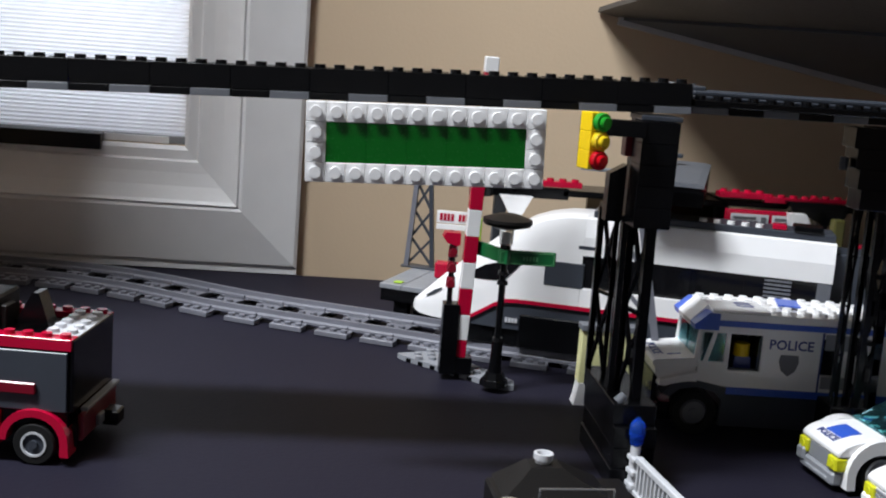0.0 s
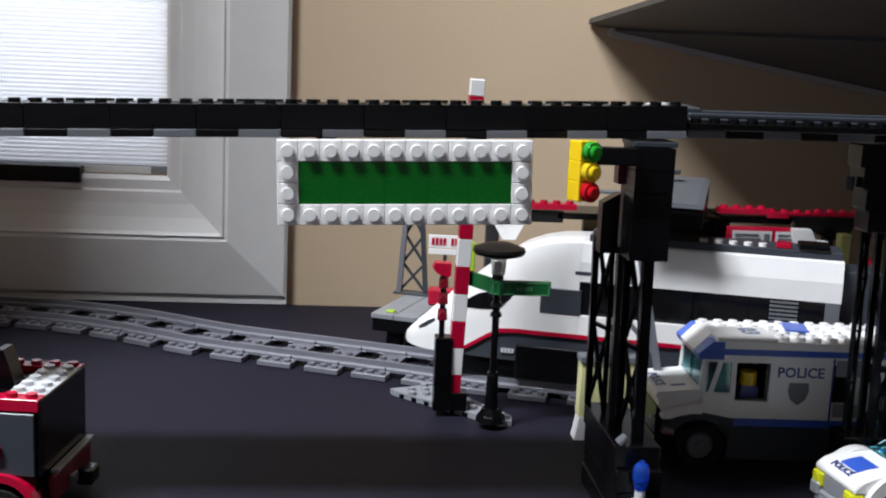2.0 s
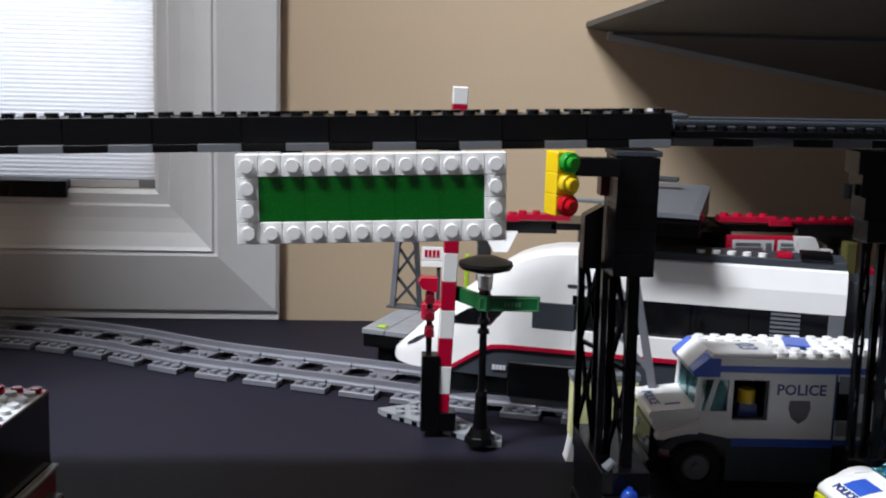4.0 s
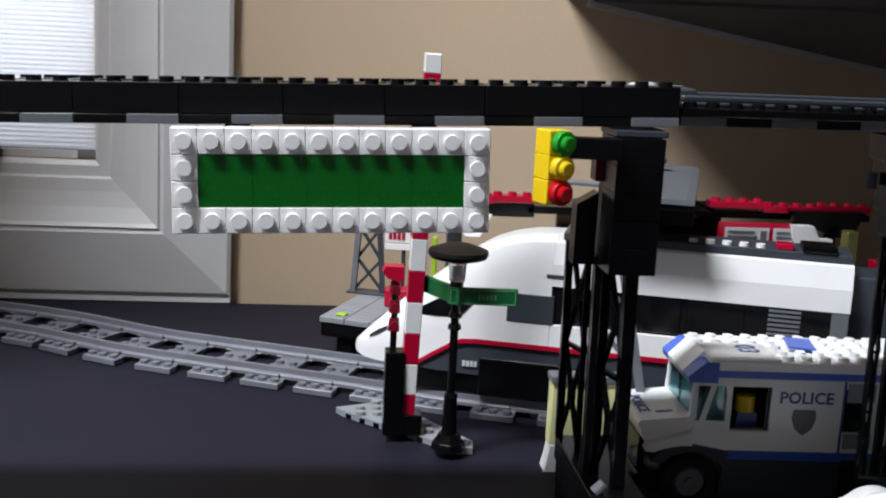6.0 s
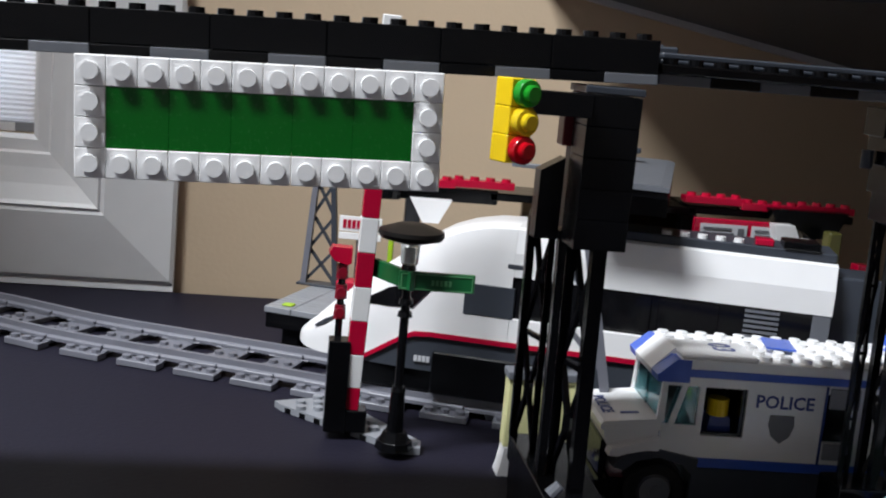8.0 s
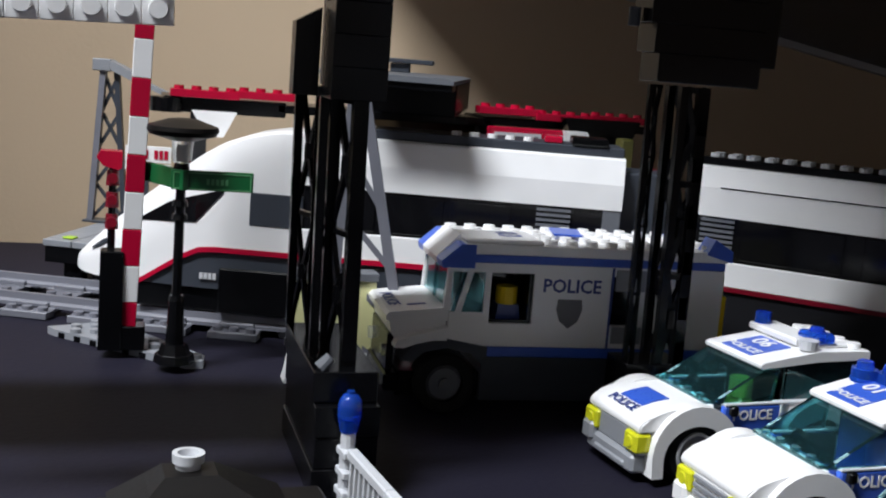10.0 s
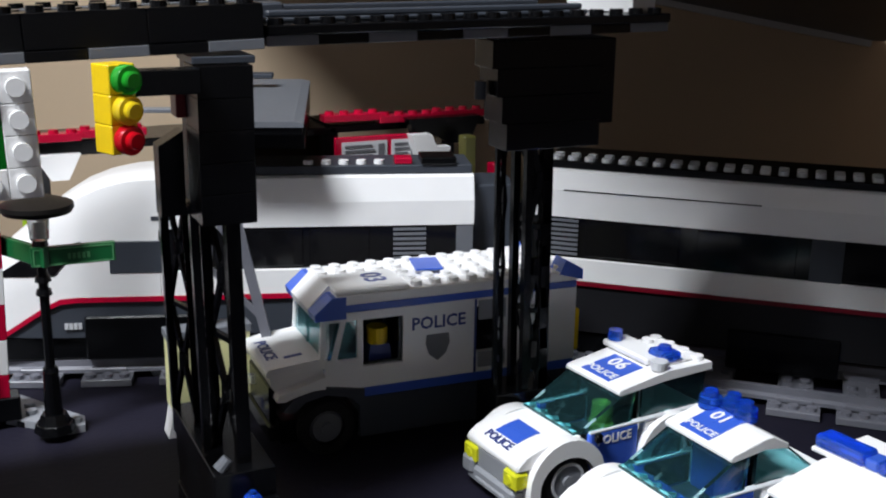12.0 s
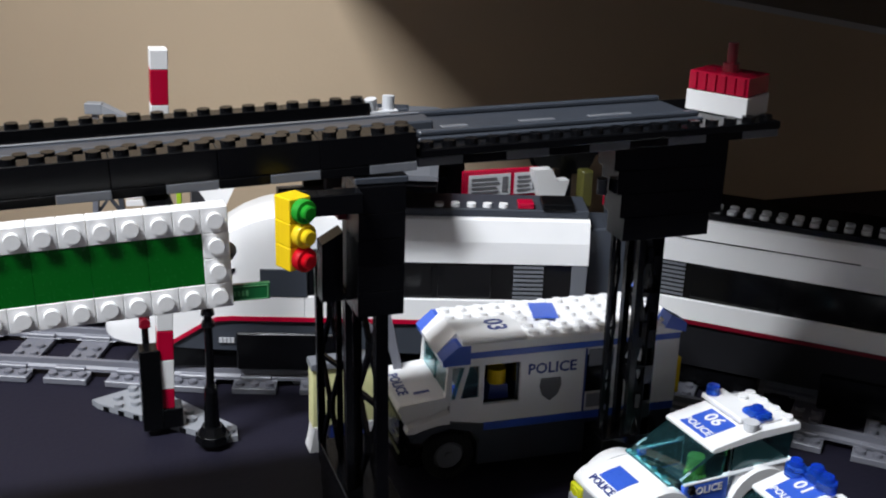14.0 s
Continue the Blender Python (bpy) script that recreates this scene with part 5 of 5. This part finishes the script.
# ---- station behind the train ----
plat = thing("station_platform", pose(0.0145, 0.6925, 0, 0, 0, -24), "pale grey tiled toy platform on black supports behind the train", "platform")
part("platform_base", box(0.001, 0.205, 0.001, 0.080, 0.0120, 0.0205, b=0.0004), BLACK, plat)
for i in range(10):
    for j in range(13):
        piece("platform_tile", "ptile", lambda: box(0.0002, 0.0158, 0.0002, 0.0058, 0, 0.0034, b=0.0003), LGREY, plat, pose(i * 0.016, j * 0.006, 0.0206))
part("yellow_tile", box(0.008, 0.014, 0.006, 0.012, 0.0241, 0.0250, b=0.0003), LIME, plat)
for x in (0.022, 0.090, 0.170):
    part("support", box(x, x + 0.016, 0.012, 0.060, 0.0, 0.0119, b=0.0004), BLACK, plat)
part("corner_foot", box(0.010, 0.020, 0.004, 0.0118, 0.0, 0.0119, b=0.0006), BLACK, plat)

mast = thing("lattice_mast", pose(0.0425, 0.7540, 0.0206, 0, 0, -20) @ Matrix.Diagonal((1, 1, 0.93, 1)), "grey lattice mast with a side arm on the platform", "mast")
bm = bmesh.new()
bar(bm, (-0.0065, 0, 0.0038), (-0.0010, 0, 0.0960), 0.0034)
part("front_leg", bm, TRACKGREY, mast)
bm = bmesh.new()
bar(bm, (0.0130, 0.002, 0.0038), (0.0060, 0.002, 0.0960), 0.0030)
for k in range(4):
    za, zb = 0.006 + k * 0.022, 0.028 + k * 0.022
    bar(bm, (-0.006 + 0.0013 * k, 0.002, za), (0.0115 - 0.0015 * k, 0.002, zb), 0.0018)
    bar(bm, (0.0125 - 0.0015 * k, 0.002, za), (-0.005 + 0.0013 * k, 0.002, zb), 0.0018)
part("lattice_leg", bm, DGREY, mast)
bm = bmesh.new()
bx(bm, -0.0065, 0.0040, -0.0035, 0.0035, 0.0962, 0.1035, b=0.0005)
bar(bm, (0.002, 0, 0.1010), (0.022, -0.004, 0.0925), 0.0058, 0.005)
bar(bm, (0.020, -0.004, 0.0925), (0.052, -0.008, 0.0800), 0.0035, 0.003)
part("side_arm", bm, LGREY, mast)
part("rear_leg_base", box(-0.010, 0.017, -0.004, 0.008, 0.0036, 0.0050, b=0.0003), DGREY, mast)

hall = thing("toy_station", pose(0, 0, 0), "toy station with a red-edged black canopy behind the train", "station")
roofb = bmesh.new()
for x0, x1, z, d in ((0.0705, 0.128, 0.0970, 0.0072), (0.124, 0.232, 0.0960, 0.0040), (0.228, 0.318, 0.0970, 0.0040)):
    bx(roofb, x0, x1, 0.632, 0.668, z + 0.0074 - d, z + 0.0074, b=0.0005)
part("canopy", roofb, BLACK, hall)
for i in range(8):
    if i not in (2, 3, 4):
        piece("red_edge_plate", "redge", lambda: lego(4, 1, 0.0036), RED, hall, pose(0.0735 + i * 0.0303, 0.6295 + 0.0012 * (i % 2), 0.1044 + 0.0008 * (i % 3)))
part("canopy_end", rod((0.072, 0.634, 0.0970), (0.072, 0.634, 0.1038), 0.0075, seg=18), BLACK, hall)
UNIT = pose(0.183, 0.536, 0, 0, 0, -19.6)  # wide roof block that overhangs the train
part("roof_unit", box(-0.042, -0.0002, 0.030, 0.147, 0.1060, 0.1205, b=0.0004), BLACK, hall, "black roof unit", m=UNIT)
part("roof_unit_top", prism(bmesh.new(), [(-0.044, 0.1206), (0.0, 0.1206), (0.0, 0.1222), (-0.004, 0.1230), (-0.044, 0.1230)], 0.0, 0.148), MGREY, hall, "grey top plate of the roof unit", m=UNIT)
part("roof_unit_edge", box(-0.042, -0.0006, 0.001, 0.0296, 0.1175, 0.1205, b=0.0004), BLACK, hall, m=UNIT)
part("roof_fin", box(-0.074, -0.0442, 0.040, 0.046, 0.1206, 0.1226, b=0.0004), MGREY, hall, m=UNIT)
part("roof_fin", box(-0.048, -0.018, 0.110, 0.120, 0.1276, 0.1300, b=0.0004), DGREY, hall, m=UNIT)
part("fin_block", box(-0.040, -0.030, 0.112, 0.118, 0.1231, 0.1275, b=0.0004), DGREY, hall, m=UNIT)
part("canopy_bracket", prism(bmesh.new(), [(0.268, 0.1070), (0.272, 0.0980), (0.284, 0.0975), (0.292, 0.0930), (0.304, 0.0930), (0.310, 0.1070)], 0.622, 0.630), BLACK, hall, "black bracket under the canopy")
for x in (0.085, 0.160, 0.235, 0.305):
    part("canopy_post", box(x, x + 0.008, 0.660, 0.668, 0.0121, 0.1001, b=0.0003), DGREY, hall)
part("station_floor", box(0.075, 0.325, 0.640, 0.700, 0.0, 0.0120, b=0.0005), MGREY, hall)
PANEL_BROWN = plastic("brown_plastic", (0.035, 0.023, 0.012))
part("back_wall", box(0.135, 0.305, 0.674, 0.680, 0.0121, 0.0800, b=0.0004), DGREY, hall)
part("wall_panel", box(0.150, 0.240, 0.6745, 0.6795, 0.0801, 0.1018, b=0.0004), PANEL_BROWN, hall, "dark brown wall panel under the canopy")
part("white_flare", prism(bmesh.new(), [(0.0835, 0.0985), (0.0905, 0.0865), (0.0985, 0.0865), (0.1045, 0.0985)], 0.628, 0.634), WHITE, hall, "white flared piece under the canopy")
board = part("notice_board", box(0.225, 0.270, 0.6150, 0.6170, 0.0830, 0.1008, b=0.0004), RED, hall, "red-framed notice board")
for x0, x1 in ((0.2285, 0.2530), (0.2555, 0.2690)):
    po = part("notice", box(x0, x1, 0.6143, 0.6149, 0.0863, 0.0983, b=0), PALE, board)
    for k in range(4):
        part("text_bar", box(x0 + 0.0015, x0 + (x1 - x0) * (0.72 - 0.06 * (k % 2)), 0.6139, 0.6142, 0.0880 + k * 0.0025, 0.0892 + k * 0.0025, b=0), PRINT, po)
    part("text_bar", box(x0 + (x1 - x0) * 0.80, x0 + (x1 - x0) * 0.93, 0.6139, 0.6142, 0.0883, 0.0968, b=0), PRINT, po)
part("notice_shelf", box(0.2230, 0.2720, 0.6120, 0.6180, 0.0790, 0.0829, b=0.0003), DGREY, hall)
part("board_post", box(0.2400, 0.2460, 0.6172, 0.6240, 0.0121, 0.0829, b=0.0003), DGREY, hall)
part("white_bucket", prism(bmesh.new(), [(0.2640, 0.1010), (0.2690, 0.0835), (0.2830, 0.0835), (0.2860, 0.0940), (0.2785, 0.0940), (0.2750, 0.1010)], 0.608, 0.6145), WHITE, hall, "white bucket-shaped piece")
part("bucket_base", box(0.2660, 0.2860, 0.606, 0.616, 0.0780, 0.0834, b=0.0004), BLACK, hall)
part("bucket_post", box(0.2720, 0.2790, 0.608, 0.615, 0.0121, 0.0779, b=0.0004), BLACK, hall)
part("olive_piece", box(0.2930, 0.3000, 0.606, 0.614, 0.0780, 0.0990, b=0.0008), plastic("olive_plastic", (0.12, 0.115, 0.03)), hall, "olive green piece")
part("red_stud_brick", box(0.3060, 0.3125, 0.598, 0.606, 0.0790, 0.0850, b=0.0005), RED, hall)
part("red_stud_post", box(0.3070, 0.3115, 0.599, 0.605, 0.0121, 0.0789, b=0.0004), DGREY, hall)
part("olive_post", box(0.2940, 0.2990, 0.607, 0.613, 0.0121, 0.0779, b=0.0004), DGREY, hall)
part("tan_step", box(0.170, 0.2000, 0.6200, 0.6300, 0.0830, 0.0885, b=0.0004), plastic("tan_plastic", (0.42, 0.34, 0.22)), hall)
part("tan_step_post", box(0.180, 0.1880, 0.6220, 0.6290, 0.0121, 0.0829, b=0.0004), DGREY, hall)
csign = thing("station_sign", pose(0.0545, 0.7330, 0.0206, 0, 0, -8), "white station sign with red lettering on a thin post", "sign")
part("post", box(0.0105, 0.0130, 0.0016, 0.0040, 0.0036, 0.0400), DGREY, csign)
pnl = part("panel", box(0.0, 0.0250, 0, 0.0015, 0.0415, 0.0505, b=0.0002), WHITE, csign)
bars = bmesh.new()
for k in range(8):
    if k != 4:
        bx(bars, 0.0022 + k * 0.0027, 0.0042 + k * 0.0027, -0.0004, -0.0001, 0.0435, 0.0485, b=0)
part("letter_bars", bars, RED, pnl)
part("panel", box(0.0, 0.0250, 0, 0.0015, 0.0368, 0.0408, b=0.0002), WHITE, csign)
part("red_seat", box(0.0020, 0.0260, -0.016, -0.004, 0.0038, 0.0150, b=0.0010), RED, csign, "red block below the sign")
part("green_strip", box(0.0300, 0.0330, -0.010, -0.006, 0.0036, 0.0480, b=0.0004), LIME, csign, "lime green upright strip")

# leaning grey strut behind the front tower
strut = thing("leaning_strut", pose(0, 0, 0), "light grey leaning lattice strut between the tower and the van", "strut")
bm = bmesh.new()
bar(bm, (0.1425, 0.5190, 0.1160), (0.1665, 0.5130, 0.0005), 0.0064, 0.0040)
part("main_bar", bm, TRACKGREY, strut)
bm = bmesh.new()
bar(bm, (0.1380, 0.5195, 0.1160), (0.1340, 0.5200, 0.0005), 0.0036, 0.0036)
for k in range(5):
    t0, t1 = k / 5, (k + 1) / 5
    a = Vector((0.1380, 0.5195, 0.1160)).lerp(Vector((0.1340, 0.5200, 0.0005)), t0)
    b = Vector((0.1425, 0.5190, 0.1160)).lerp(Vector((0.1665, 0.5130, 0.0005)), t1)
    bar(bm, a, b, 0.0022)
part("side_brace", bm, TRACKGREY, strut)

kiosk = thing("cream_kiosk", pose(0, 0, 0), "low cream toy kiosk with pale posts behind the tower", "kiosk")
part("panel", box(0.1184, 0.1520, 0.5160, 0.5240, 0.0125, 0.0415, b=0.0005), CREAM, kiosk)
for x in (0.1190, 0.1450):
    part("foot", prism(bmesh.new(), [(x - 0.0022, 0.0), (x + 0.0040, 0.0), (x + 0.0040, 0.0030), (x + 0.0045, 0.0124), (x + 0.0002, 0.0124), (x - 0.0012, 0.0040)], 0.5150, 0.5250), WHITE, kiosk)
part("cap", box(0.1178, 0.1526, 0.5150, 0.5250, 0.0416, 0.0450, b=0.0004), MGREY, kiosk)
part("sill", box(0.1270, 0.1445, 0.5165, 0.5235, 0.0040, 0.0123, b=0.0004), NAVY, kiosk)
small = part("grey_tile", box(0.1025, 0.1165, 0.5920, 0.5990, 0.0002, 0.0052, b=0.0005), LGREY, None)
small.matrix_world = pose(0.0215, -0.0070, 0, 0, 0, 0)
tagged(small, "pale grey tile lying beside the track", "tile")

# clear panes let the light through to what lies behind them
for pane_ob in bpy.data.objects:
    if pane_ob.type == "MESH" and pane_ob.data.materials and pane_ob.data.materials[0] in (T_CYAN, T_CLEAR):
        pane_ob.visible_shadow = False
